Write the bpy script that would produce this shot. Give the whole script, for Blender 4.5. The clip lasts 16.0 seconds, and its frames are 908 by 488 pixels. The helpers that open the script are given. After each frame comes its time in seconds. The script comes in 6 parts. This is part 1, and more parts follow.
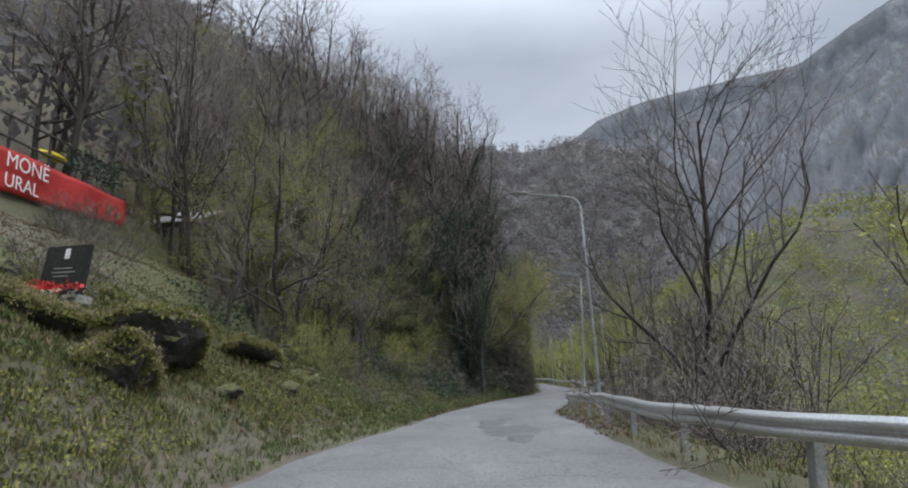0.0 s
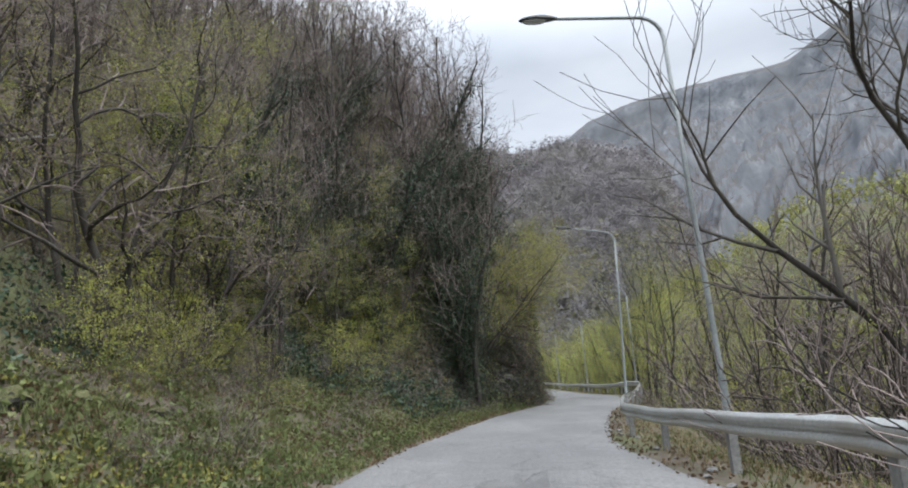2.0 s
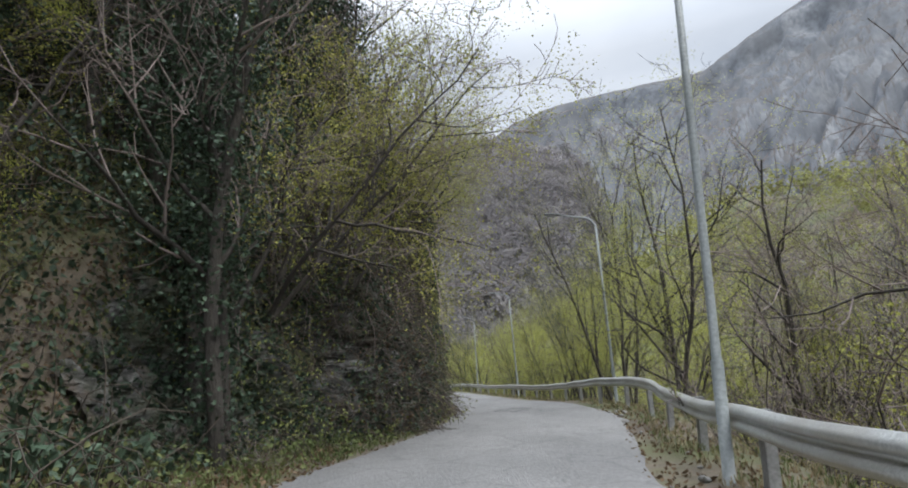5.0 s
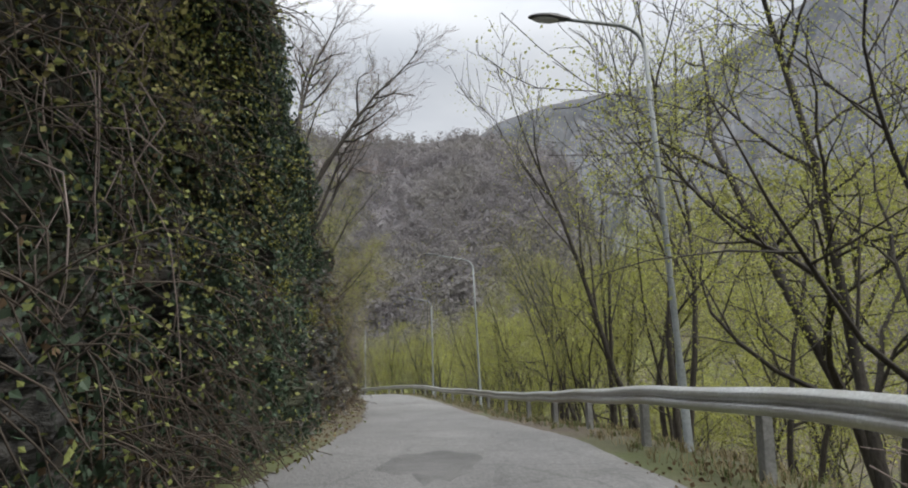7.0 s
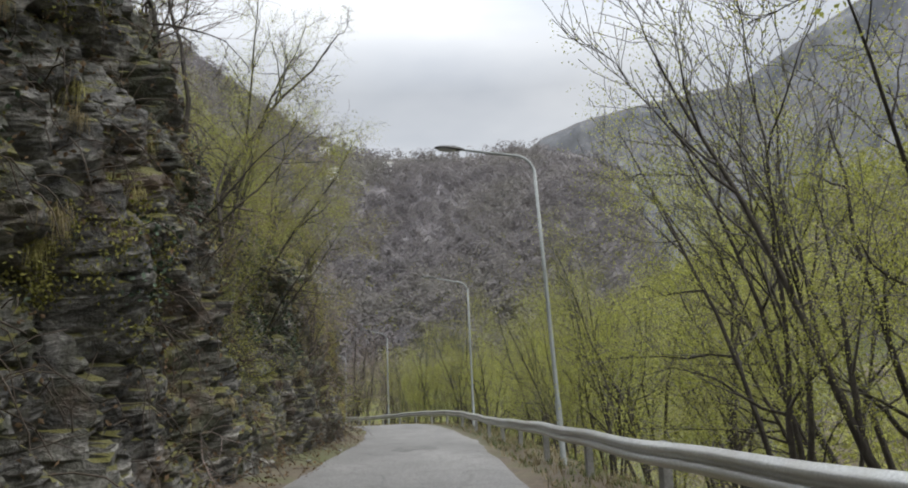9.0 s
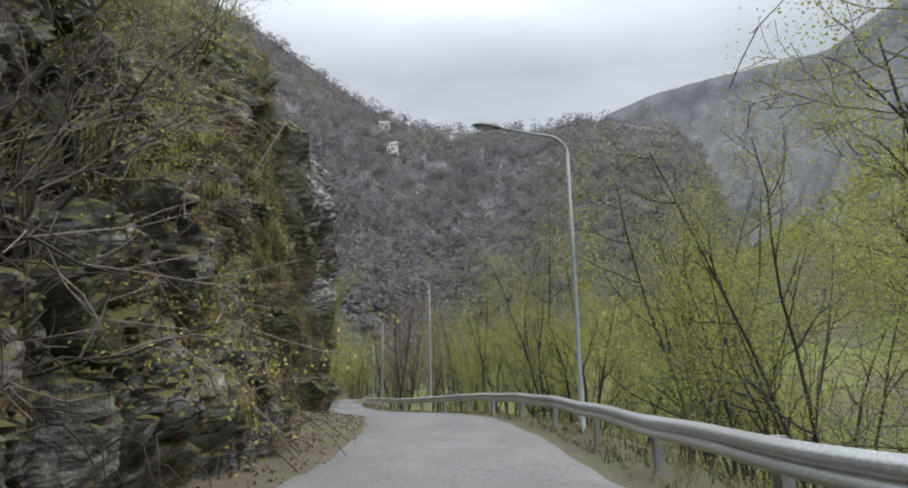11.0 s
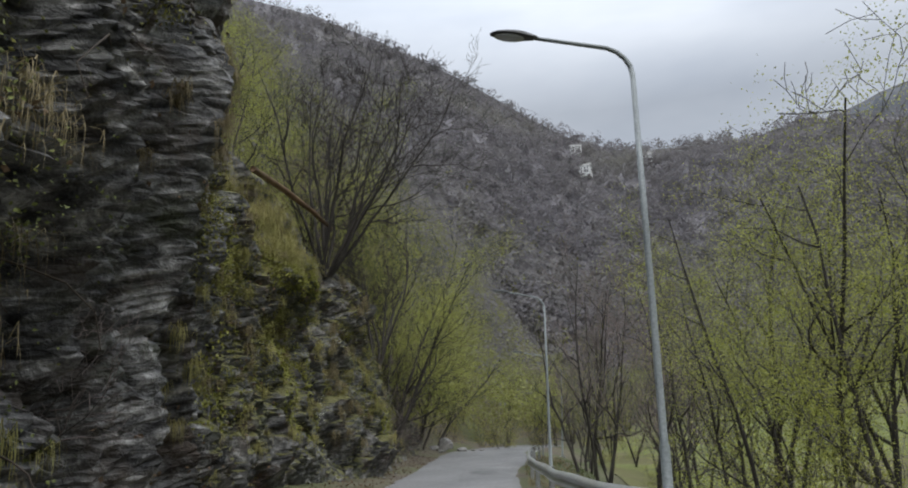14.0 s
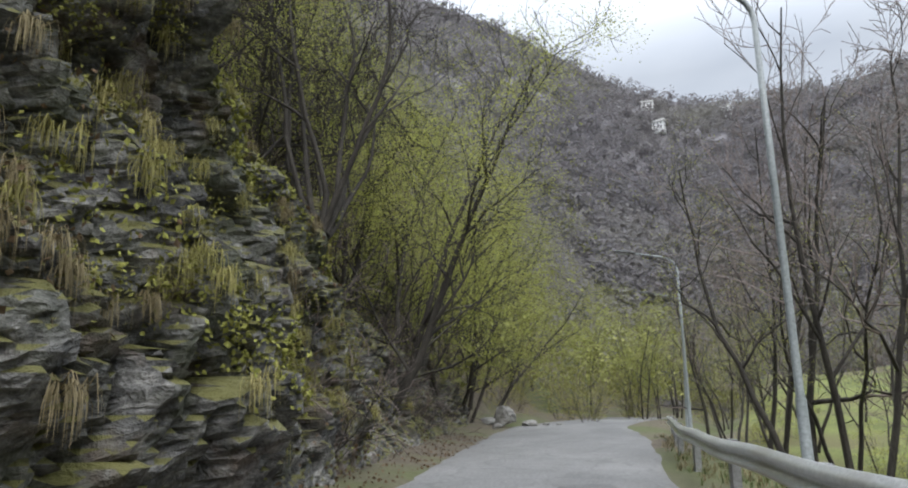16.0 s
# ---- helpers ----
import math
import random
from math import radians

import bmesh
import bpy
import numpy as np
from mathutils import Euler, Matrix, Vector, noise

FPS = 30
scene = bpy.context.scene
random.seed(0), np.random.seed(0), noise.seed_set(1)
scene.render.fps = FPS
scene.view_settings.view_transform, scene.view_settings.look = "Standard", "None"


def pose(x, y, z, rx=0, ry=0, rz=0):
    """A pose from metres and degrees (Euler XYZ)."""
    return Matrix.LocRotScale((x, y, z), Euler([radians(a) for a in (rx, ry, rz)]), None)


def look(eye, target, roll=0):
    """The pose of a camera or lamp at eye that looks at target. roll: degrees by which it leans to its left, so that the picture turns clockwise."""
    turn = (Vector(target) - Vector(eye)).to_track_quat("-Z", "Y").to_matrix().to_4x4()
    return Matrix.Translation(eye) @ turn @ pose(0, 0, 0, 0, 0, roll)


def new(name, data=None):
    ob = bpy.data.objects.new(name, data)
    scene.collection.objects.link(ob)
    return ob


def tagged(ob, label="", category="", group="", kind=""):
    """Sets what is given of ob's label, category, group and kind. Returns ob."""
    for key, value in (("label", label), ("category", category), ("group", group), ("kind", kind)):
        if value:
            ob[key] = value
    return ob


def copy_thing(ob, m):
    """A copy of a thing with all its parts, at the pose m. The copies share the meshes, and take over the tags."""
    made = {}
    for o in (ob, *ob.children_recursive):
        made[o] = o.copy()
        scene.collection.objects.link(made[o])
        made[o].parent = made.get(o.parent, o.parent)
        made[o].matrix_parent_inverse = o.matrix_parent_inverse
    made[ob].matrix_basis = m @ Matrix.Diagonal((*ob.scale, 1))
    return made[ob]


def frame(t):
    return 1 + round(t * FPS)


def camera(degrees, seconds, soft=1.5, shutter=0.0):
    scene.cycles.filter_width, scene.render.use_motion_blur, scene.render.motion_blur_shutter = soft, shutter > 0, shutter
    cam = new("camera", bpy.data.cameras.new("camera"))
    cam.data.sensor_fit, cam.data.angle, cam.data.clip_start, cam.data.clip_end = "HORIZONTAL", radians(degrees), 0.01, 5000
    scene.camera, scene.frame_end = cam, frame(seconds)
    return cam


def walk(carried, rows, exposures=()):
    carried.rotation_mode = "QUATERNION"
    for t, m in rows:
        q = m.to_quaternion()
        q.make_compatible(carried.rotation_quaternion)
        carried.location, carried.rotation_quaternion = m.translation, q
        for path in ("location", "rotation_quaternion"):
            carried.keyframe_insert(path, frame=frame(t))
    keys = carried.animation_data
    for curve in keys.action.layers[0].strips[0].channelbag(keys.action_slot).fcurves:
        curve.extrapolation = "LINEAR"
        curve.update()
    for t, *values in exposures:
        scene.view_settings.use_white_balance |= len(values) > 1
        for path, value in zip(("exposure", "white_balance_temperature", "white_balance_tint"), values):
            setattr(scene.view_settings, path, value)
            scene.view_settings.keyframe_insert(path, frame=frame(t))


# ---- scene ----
# t, x, y, z, tilt, lean, turn
PATH = (
    (0.0, 0.00, 0.00, 1.250, 101.20, 1.30, 0.00),
    (0.5, 0.14, 3.14, 1.227, 101.49, 1.50, -0.47),
    (1.0, 0.24, 6.71, 1.218, 101.59, 2.08, -0.35),
    (1.5, 0.35, 9.89, 1.202, 101.90, 2.97, -0.18),
    (2.0, 0.63, 13.75, 1.175, 101.80, 2.89, -0.30),
    (2.5, 1.15, 17.14, 1.157, 101.58, 2.16, -0.75),
    (3.0, 1.92, 21.39, 1.124, 102.17, 6.61, -2.62),
    (3.5, 2.48, 24.98, 1.002, 101.89, 4.86, -4.09),
    (4.0, 3.18, 29.34, 0.957, 101.95, 4.85, -5.12),
    (4.5, 3.74, 33.09, 0.903, 101.81, 4.10, -5.98),
    (7.0, 8.48, 52.32, 0.930, 101.59, 1.54, -8.90),
    (7.5, 9.53, 56.43, 0.970, 102.49, 1.40, -9.23),
    (8.0, 10.47, 61.25, 1.069, 103.29, 0.97, -9.11),
    (8.5, 11.09, 65.70, 1.062, 103.13, 2.07, -7.46),
    (9.0, 11.55, 71.05, 1.040, 103.49, 2.39, -4.44),
    (9.5, 11.81, 75.66, 0.951, 103.29, -1.30, -3.85),
    (12.0, 12.70, 99.06, 1.008, 101.90, 2.75, 4.27),
    (12.5, 12.78, 103.77, 1.039, 102.50, 1.79, 6.54),
    (13.0, 12.43, 109.14, 1.213, 105.18, 0.68, 11.02),
    (13.5, 11.80, 113.78, 1.284, 105.37, -0.09, 13.90),
    (14.0, 10.78, 119.09, 1.205, 105.55, 0.32, 17.91),
    (14.5, 9.57, 123.63, 1.065, 105.73, 0.16, 20.51),
    (15.0, 7.84, 128.74, 0.939, 105.30, -0.41, 23.30),
    (15.5, 6.43, 133.02, 0.877, 104.20, -0.02, 23.81),
    (16.0, 5.08, 137.98, 0.789, 103.40, 0.38, 23.71),
)
cam = camera(68.0, 16.0, soft=2.0)
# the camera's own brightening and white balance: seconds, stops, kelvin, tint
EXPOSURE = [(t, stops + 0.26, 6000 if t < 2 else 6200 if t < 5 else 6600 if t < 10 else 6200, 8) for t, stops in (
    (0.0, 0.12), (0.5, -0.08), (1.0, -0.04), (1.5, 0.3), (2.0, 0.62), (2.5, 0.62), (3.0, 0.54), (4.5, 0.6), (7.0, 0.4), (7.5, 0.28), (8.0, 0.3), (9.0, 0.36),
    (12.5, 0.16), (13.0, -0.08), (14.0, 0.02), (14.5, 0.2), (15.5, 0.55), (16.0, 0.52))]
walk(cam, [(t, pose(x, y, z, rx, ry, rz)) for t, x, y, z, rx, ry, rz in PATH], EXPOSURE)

# ---- daylight under a bright, closed cloud cover ----
SUN_UP, SUN_TURN = radians(58), radians(140)
world = bpy.data.worlds.new("overcast_sky")
scene.world = world
world.use_nodes = True
wn, wl = world.node_tree.nodes, world.node_tree.links
wn.clear()
w_out = wn.new("ShaderNodeOutputWorld")
w_back = wn.new("ShaderNodeBackground")
w_sky = wn.new("ShaderNodeTexSky")
w_sky.sky_type, w_sky.sun_disc = "NISHITA", False
w_sky.sun_elevation, w_sky.sun_rotation = SUN_UP, SUN_TURN
w_sky.air_density, w_sky.dust_density = 1.0, 3.0
w_co = wn.new("ShaderNodeTexCoord")
w_map = wn.new("ShaderNodeMapping")
w_map.inputs["Scale"].default_value = (1.0, 1.0, 2.6)
w_noise = wn.new("ShaderNodeTexNoise")
w_noise.inputs["Scale"].default_value = 2.1
w_noise.inputs["Detail"].default_value = 5.0
w_noise.inputs["Roughness"].default_value = 0.5
w_noise.inputs["Distortion"].default_value = 0.25
w_ramp = wn.new("ShaderNodeValToRGB")
w_ramp.color_ramp.elements[0].position, w_ramp.color_ramp.elements[0].color = 0.32, (5.3, 5.7, 6.5, 1)
w_ramp.color_ramp.elements[1].position, w_ramp.color_ramp.elements[1].color = 0.68, (8.2, 8.4, 8.9, 1)
w_mix = wn.new("ShaderNodeMixRGB")
w_mix.inputs[0].default_value = 0.92
wl.new(w_co.outputs["Generated"], w_map.inputs["Vector"])
wl.new(w_map.outputs["Vector"], w_noise.inputs["Vector"])
wl.new(w_noise.outputs["Fac"], w_ramp.inputs["Fac"])
wl.new(w_sky.outputs["Color"], w_mix.inputs[1])
wl.new(w_ramp.outputs["Color"], w_mix.inputs[2])
# a closed cloud cover is brighter overhead than low down
w_sep = wn.new("ShaderNodeSeparateXYZ")
w_up = wn.new("ShaderNodeMapRange")
w_up.inputs["From Min"].default_value, w_up.inputs["From Max"].default_value = 0.44, 1.0
w_up.inputs["To Min"].default_value, w_up.inputs["To Max"].default_value = 0.66, 2.9
w_mul = wn.new("ShaderNodeMixRGB")
w_mul.blend_type = "MULTIPLY"
w_mul.inputs[0].default_value = 1.0
wl.new(w_co.outputs["Generated"], w_sep.inputs[0])
wl.new(w_sep.outputs["Z"], w_up.inputs["Value"])
wl.new(w_mix.outputs["Color"], w_mul.inputs[1])
w_low = wn.new("ShaderNodeMapRange")
w_low.inputs["From Min"].default_value, w_low.inputs["From Max"].default_value = 0.16, 0.42
w_low.inputs["To Min"].default_value, w_low.inputs["To Max"].default_value = 1.2, 0.94
w_both = wn.new("ShaderNodeMath")
w_both.operation = "MULTIPLY"
wl.new(w_sep.outputs["Z"], w_low.inputs["Value"])
wl.new(w_up.outputs["Result"], w_both.inputs[0])
wl.new(w_low.outputs["Result"], w_both.inputs[1])
wl.new(w_both.outputs[0], w_mul.inputs[2])
wl.new(w_mul.outputs["Color"], w_back.inputs["Color"])
w_back.inputs["Strength"].default_value = 0.1
wl.new(w_back.outputs["Background"], w_out.inputs["Surface"])

sun = new("sun", bpy.data.lights.new("sun", "SUN"))
sun.data.energy, sun.data.angle, sun.data.color = 1.5, radians(30), (1.0, 0.97, 0.92)
sun.matrix_world = look((0, 0, 300), (-math.sin(SUN_TURN) * math.cos(SUN_UP), -math.cos(SUN_TURN) * math.cos(SUN_UP), 300 - math.sin(SUN_UP)))
# ---- materials ----
def surface(name, tones, scale=1.0, rough=0.9, bump=0.0, fine=12.0, spread=(0.3, 0.7), stretch=(1, 1, 1), per_piece=0.0,
            tint=None, tint_scale=0.1, gloss=0.3, translucent=0.0, up_tone=None, up_from=0.5, metal=0.0, streak=None):
    """A procedural surface: tones blended by a broad noise, a fine noise for grain and relief, a tint in large patches."""
    m = bpy.data.materials.new(name)
    m.use_nodes = True
    n, l = m.node_tree.nodes, m.node_tree.links
    b = n["Principled BSDF"]
    b.inputs["Roughness"].default_value, b.inputs["Metallic"].default_value = rough, metal
    b.inputs["Specular IOR Level"].default_value = gloss
    co = n.new("ShaderNodeTexCoord")
    mp = n.new("ShaderNodeMapping")
    mp.inputs["Scale"].default_value = stretch
    l.new(co.outputs["Object"], mp.inputs["Vector"])

    def noise_node(size, detail=6.0, roughness=0.6):
        t = n.new("ShaderNodeTexNoise")
        t.inputs["Scale"].default_value, t.inputs["Detail"].default_value, t.inputs["Roughness"].default_value = size, detail, roughness
        l.new(mp.outputs["Vector"], t.inputs["Vector"])
        return t.outputs["Fac"]

    def blend(kind, fac, a, c):
        x = n.new("ShaderNodeMixRGB")
        x.blend_type = kind
        for slot, value in ((0, fac), (1, a), (2, c)):
            if isinstance(value, (int, float)):
                x.inputs[slot].default_value = value
            elif isinstance(value, tuple):
                x.inputs[slot].default_value = (*value, 1)
            else:
                l.new(value, x.inputs[slot])
        return x.outputs["Color"]

    def steps(fac, stops):
        r = n.new("ShaderNodeValToRGB")
        e = r.color_ramp.elements
        while len(e) < len(stops):
            e.new(0.5)
        for s, (at, c) in zip(e, stops):
            s.position, s.color = at, (*c, 1)
        l.new(fac, r.inputs["Fac"])
        return r.outputs["Color"]

    k = len(tones)
    stops = [(spread[0] + (spread[1] - spread[0]) * i / max(1, k - 1), c) for i, c in enumerate(tones)]
    colour = steps(noise_node(scale), stops)
    grain = noise_node(scale * fine, 4.0)
    colour = blend("MULTIPLY", 0.55, colour, steps(grain, [(0.3, (0.5, 0.5, 0.5)), (0.7, (1.35, 1.35, 1.35))]))
    if tint:
        colour = blend("MIX", steps(noise_node(tint_scale, 3.0), [(0.45, (0, 0, 0)), (0.62, (0.8, 0.8, 0.8))]), colour, tint)
    if streak:
        sm = n.new("ShaderNodeMapping")
        sm.inputs["Scale"].default_value = (1.7, 1.7, 0.22)
        l.new(co.outputs["Object"], sm.inputs["Vector"])
        st = n.new("ShaderNodeTexNoise")
        st.inputs["Scale"].default_value, st.inputs["Detail"].default_value = 1.5, 8.0
        st.inputs["Roughness"].default_value = 0.68
        l.new(sm.outputs["Vector"], st.inputs["Vector"])
        colour = blend("MIX", steps(st.outputs["Fac"], [(0.56, (0, 0, 0)), (0.64, (0.7, 0.7, 0.7))]), colour, streak)
    if up_tone:
        g = n.new("ShaderNodeNewGeometry")
        sep = n.new("ShaderNodeSeparateXYZ")
        l.new(g.outputs["Normal"], sep.inputs[0])
        add = n.new("ShaderNodeMath")
        add.operation = "MULTIPLY_ADD"
        add.inputs[1].default_value = 0.55
        l.new(grain, add.inputs[0])
        l.new(sep.outputs["Z"], add.inputs[2])
        colour = blend("MIX", steps(add.outputs[0], [(up_from, (0, 0, 0)), (up_from + 0.16, (1, 1, 1))]), colour, up_tone)
    if per_piece:
        o = n.new("ShaderNodeNewGeometry")
        lo, hi = 1 - per_piece, 1 + per_piece
        colour = blend("MULTIPLY", 1.0, colour, steps(o.outputs["Random Per Island"], [(0.0, (lo, lo, lo * 0.9)), (1.0, (hi, hi, hi))]))
    l.new(colour, b.inputs["Base Color"])
    if bump:
        bp = n.new("ShaderNodeBump")
        bp.inputs["Strength"].default_value, bp.inputs["Distance"].default_value = min(1.0, bump), 0.05 * max(1.0, bump)
        l.new(grain, bp.inputs["Height"])
        l.new(bp.outputs["Normal"], b.inputs["Normal"])
    if translucent:
        tr = n.new("ShaderNodeBsdfTranslucent")
        mx = n.new("ShaderNodeMixShader")
        mx.inputs[0].default_value = translucent
        l.new(colour, tr.inputs["Color"])
        l.new(b.outputs[0], mx.inputs[1])
        l.new(tr.outputs[0], mx.inputs[2])
        l.new(mx.outputs[0], n["Material Output"].inputs["Surface"])
    return m


M_SOIL = surface("slope_soil", [(0.075, 0.062, 0.046), (0.12, 0.098, 0.073), (0.10, 0.105, 0.048)], 0.5, 0.95, 0.8, 14, tint=(0.085, 0.10, 0.038), tint_scale=0.09)
def schist(name, dark, mid, pale, bed=16.0, stain=(0.10, 0.066, 0.040), film=(0.05, 0.055, 0.028), moss=(0.115, 0.11, 0.032), moss_from=1.0, pale_from=0.60, film_from=0.46):
    """Layered rock: thin beds of dark and pale grey that dip along the road, rusty stains, a dull film of algae, moss on ledges."""
    m = bpy.data.materials.new(name)
    m.use_nodes = True
    n, l = m.node_tree.nodes, m.node_tree.links
    b = n["Principled BSDF"]
    b.inputs["Roughness"].default_value, b.inputs["Specular IOR Level"].default_value = 0.72, 0.3
    co = n.new("ShaderNodeTexCoord")

    def noise_at(scale, detail=6.0, roughness=0.6, stretch=(1, 1, 1), tip=0.0, distort=0.0):
        mp, t = n.new("ShaderNodeMapping"), n.new("ShaderNodeTexNoise")
        mp.vector_type = "TEXTURE"
        mp.inputs["Scale"].default_value = tuple(1 / v for v in stretch)
        mp.inputs["Rotation"].default_value = (radians(tip), 0, 0)
        l.new(co.outputs["Object"], mp.inputs["Vector"])
        l.new(mp.outputs["Vector"], t.inputs["Vector"])
        for key, value in (("Scale", scale), ("Detail", detail), ("Roughness", roughness), ("Distortion", distort)):
            t.inputs[key].default_value = value
        return t.outputs["Fac"]

    def ramp(fac, *stops):
        r = n.new("ShaderNodeValToRGB")
        e = r.color_ramp.elements
        while len(e) < len(stops):
            e.new(0.5)
        for k, (at, c) in zip(e, stops):
            k.position, k.color = at, ((c, c, c, 1) if isinstance(c, (int, float)) else (*c, 1))
        l.new(fac, r.inputs["Fac"])
        return r.outputs["Color"]

    def blend(kind, fac, a, c):
        x = n.new("ShaderNodeMixRGB")
        x.blend_type = kind
        for slot, value in ((0, fac), (1, a), (2, c)):
            if isinstance(value, (int, float)):
                x.inputs[slot].default_value = value
            elif isinstance(value, tuple):
                x.inputs[slot].default_value = (*value, 1)
            else:
                l.new(value, x.inputs[slot])
        return x.outputs["Color"]

    beds = noise_at(1.1, 7.0, 0.68, (1.2, 1.2, 3.2), bed, 0.7)
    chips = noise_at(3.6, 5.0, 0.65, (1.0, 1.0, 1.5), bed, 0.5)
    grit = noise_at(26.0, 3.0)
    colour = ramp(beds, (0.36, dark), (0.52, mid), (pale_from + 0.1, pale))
    # chips noise also drives the bump: dips darker, rises paler
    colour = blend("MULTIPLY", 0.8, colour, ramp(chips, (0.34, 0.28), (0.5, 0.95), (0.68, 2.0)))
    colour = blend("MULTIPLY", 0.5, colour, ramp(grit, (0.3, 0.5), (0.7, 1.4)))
    colour = blend("MIX", ramp(noise_at(0.75, 5.0, 0.65), (0.52, 0.0), (0.66, 0.62)), colour, stain)
    colour = blend("MIX", ramp(noise_at(0.42, 5.0, 0.7, distort=0.6), (film_from, 0.0), (film_from + 0.13, 0.8)), colour, film)
    g, sep, add = n.new("ShaderNodeNewGeometry"), n.new("ShaderNodeSeparateXYZ"), n.new("ShaderNodeMath")
    l.new(g.outputs["Normal"], sep.inputs[0])
    add.operation, add.inputs[1].default_value = "MULTIPLY_ADD", 0.9
    l.new(noise_at(1.6, 5.0, 0.65), add.inputs[0])
    l.new(sep.outputs["Z"], add.inputs[2])
    colour = blend("MIX", ramp(add.outputs[0], (moss_from, 0.0), (moss_from + 0.18, 0.9)), colour, moss)
    l.new(colour, b.inputs["Base Color"])
    first, second = n.new("ShaderNodeBump"), n.new("ShaderNodeBump")
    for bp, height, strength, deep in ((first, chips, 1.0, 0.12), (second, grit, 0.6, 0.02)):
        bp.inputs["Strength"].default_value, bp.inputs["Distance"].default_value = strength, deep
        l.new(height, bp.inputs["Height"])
    l.new(first.outputs["Normal"], second.inputs["Normal"])
    l.new(second.outputs["Normal"], b.inputs["Normal"])
    return m


M_ROCK = schist("dark_schist", (0.016, 0.016, 0.016), (0.06, 0.058, 0.054), (0.20, 0.193, 0.182), 17.0)
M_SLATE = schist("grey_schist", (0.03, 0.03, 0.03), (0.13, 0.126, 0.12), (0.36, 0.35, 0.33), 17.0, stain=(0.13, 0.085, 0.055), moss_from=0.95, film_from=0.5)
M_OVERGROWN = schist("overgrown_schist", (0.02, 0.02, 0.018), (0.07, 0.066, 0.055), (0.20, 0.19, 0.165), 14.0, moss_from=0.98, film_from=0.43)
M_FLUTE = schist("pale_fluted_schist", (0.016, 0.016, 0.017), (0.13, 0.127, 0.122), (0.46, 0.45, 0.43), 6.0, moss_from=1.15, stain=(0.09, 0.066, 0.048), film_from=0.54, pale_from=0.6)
M_STONE = surface("loose_stone", [(0.16, 0.155, 0.145), (0.30, 0.29, 0.27)], 2.5, 0.85, 0.7, 10)
M_MOSSY = surface("mossy_rock", [(0.04, 0.038, 0.034), (0.09, 0.085, 0.075)], 1.5, 0.9, 0.9, 8, up_tone=(0.10, 0.098, 0.042), up_from=0.4)
M_ZINC = surface("weathered_zinc", [(0.52, 0.53, 0.52), (0.68, 0.69, 0.68)], 1.4, 0.38, 0.15, 20, tint=(0.42, 0.41, 0.38), tint_scale=0.7, gloss=0.5, metal=0.65)
M_POST = surface("dull_steel", [(0.22, 0.22, 0.22), (0.33, 0.33, 0.32)], 2.0, 0.6, 0.2, 12, metal=0.3)
M_POLE = surface("grey_painted_pole", [(0.20, 0.22, 0.225), (0.28, 0.30, 0.30)], 1.2, 0.5, 0.1, 20, gloss=0.45)
M_HEAD = surface("dark_lamp_housing", [(0.05, 0.05, 0.052), (0.09, 0.09, 0.09)], 4, 0.5)
M_LENS = surface("clouded_lamp_glass", [(0.35, 0.36, 0.36), (0.45, 0.46, 0.46)], 6, 0.25, gloss=0.6)
M_BARK = surface("dark_bark", [(0.035, 0.031, 0.027), (0.08, 0.071, 0.061)], 3, 0.95, 0.7, 8, stretch=(1, 1, 0.3))
M_TWIG = surface("reddish_brown_twigs", [(0.15, 0.12, 0.108), (0.26, 0.215, 0.198)], 0.5, 0.95, 0, 6)
M_GREYTWIG = surface("grey_twigs", [(0.09, 0.083, 0.074), (0.17, 0.158, 0.143)], 0.5, 0.95, 0, 6)
M_LEAF = surface("young_leaves", [(0.30, 0.33, 0.075), (0.40, 0.415, 0.105), (0.49, 0.475, 0.15)], 0.35, 0.6, 0, 6, per_piece=0.22, translucent=0.45)
M_LEAF_DULL = surface("olive_leaves", [(0.25, 0.255, 0.062), (0.38, 0.365, 0.10)], 0.5, 0.65, 0, 6, per_piece=0.35, translucent=0.3)
M_IVY = surface("ivy_leaves", [(0.018, 0.033, 0.02), (0.042, 0.066, 0.041), (0.09, 0.122, 0.082)], 0.7, 0.55, 0, 6, per_piece=0.5, gloss=0.25, translucent=0.12)
M_BUSH = surface("mixed_shrub_leaves", [(0.12, 0.15, 0.05), (0.20, 0.22, 0.07), (0.24, 0.205, 0.09)], 0.4, 0.7, 0, 6, per_piece=0.4, translucent=0.25)
M_DRY = surface("dry_brown_leaves", [(0.09, 0.06, 0.035), (0.17, 0.115, 0.07)], 0.8, 0.85, 0, 6, per_piece=0.4, translucent=0.2)
M_GRASS = surface("spring_grass", [(0.07, 0.093, 0.036), (0.115, 0.138, 0.052), (0.18, 0.18, 0.08)], 0.35, 0.8, 0, 6, per_piece=0.35, translucent=0.3)
M_STRAW = surface("dry_straw", [(0.17, 0.135, 0.075), (0.28, 0.235, 0.14)], 0.6, 0.85, 0, 6, per_piece=0.35, translucent=0.25)
M_SEDGE = surface("olive_sedge", [(0.19, 0.18, 0.06), (0.29, 0.265, 0.10), (0.36, 0.31, 0.15)], 0.5, 0.85, 0, 6, per_piece=0.35, translucent=0.3)
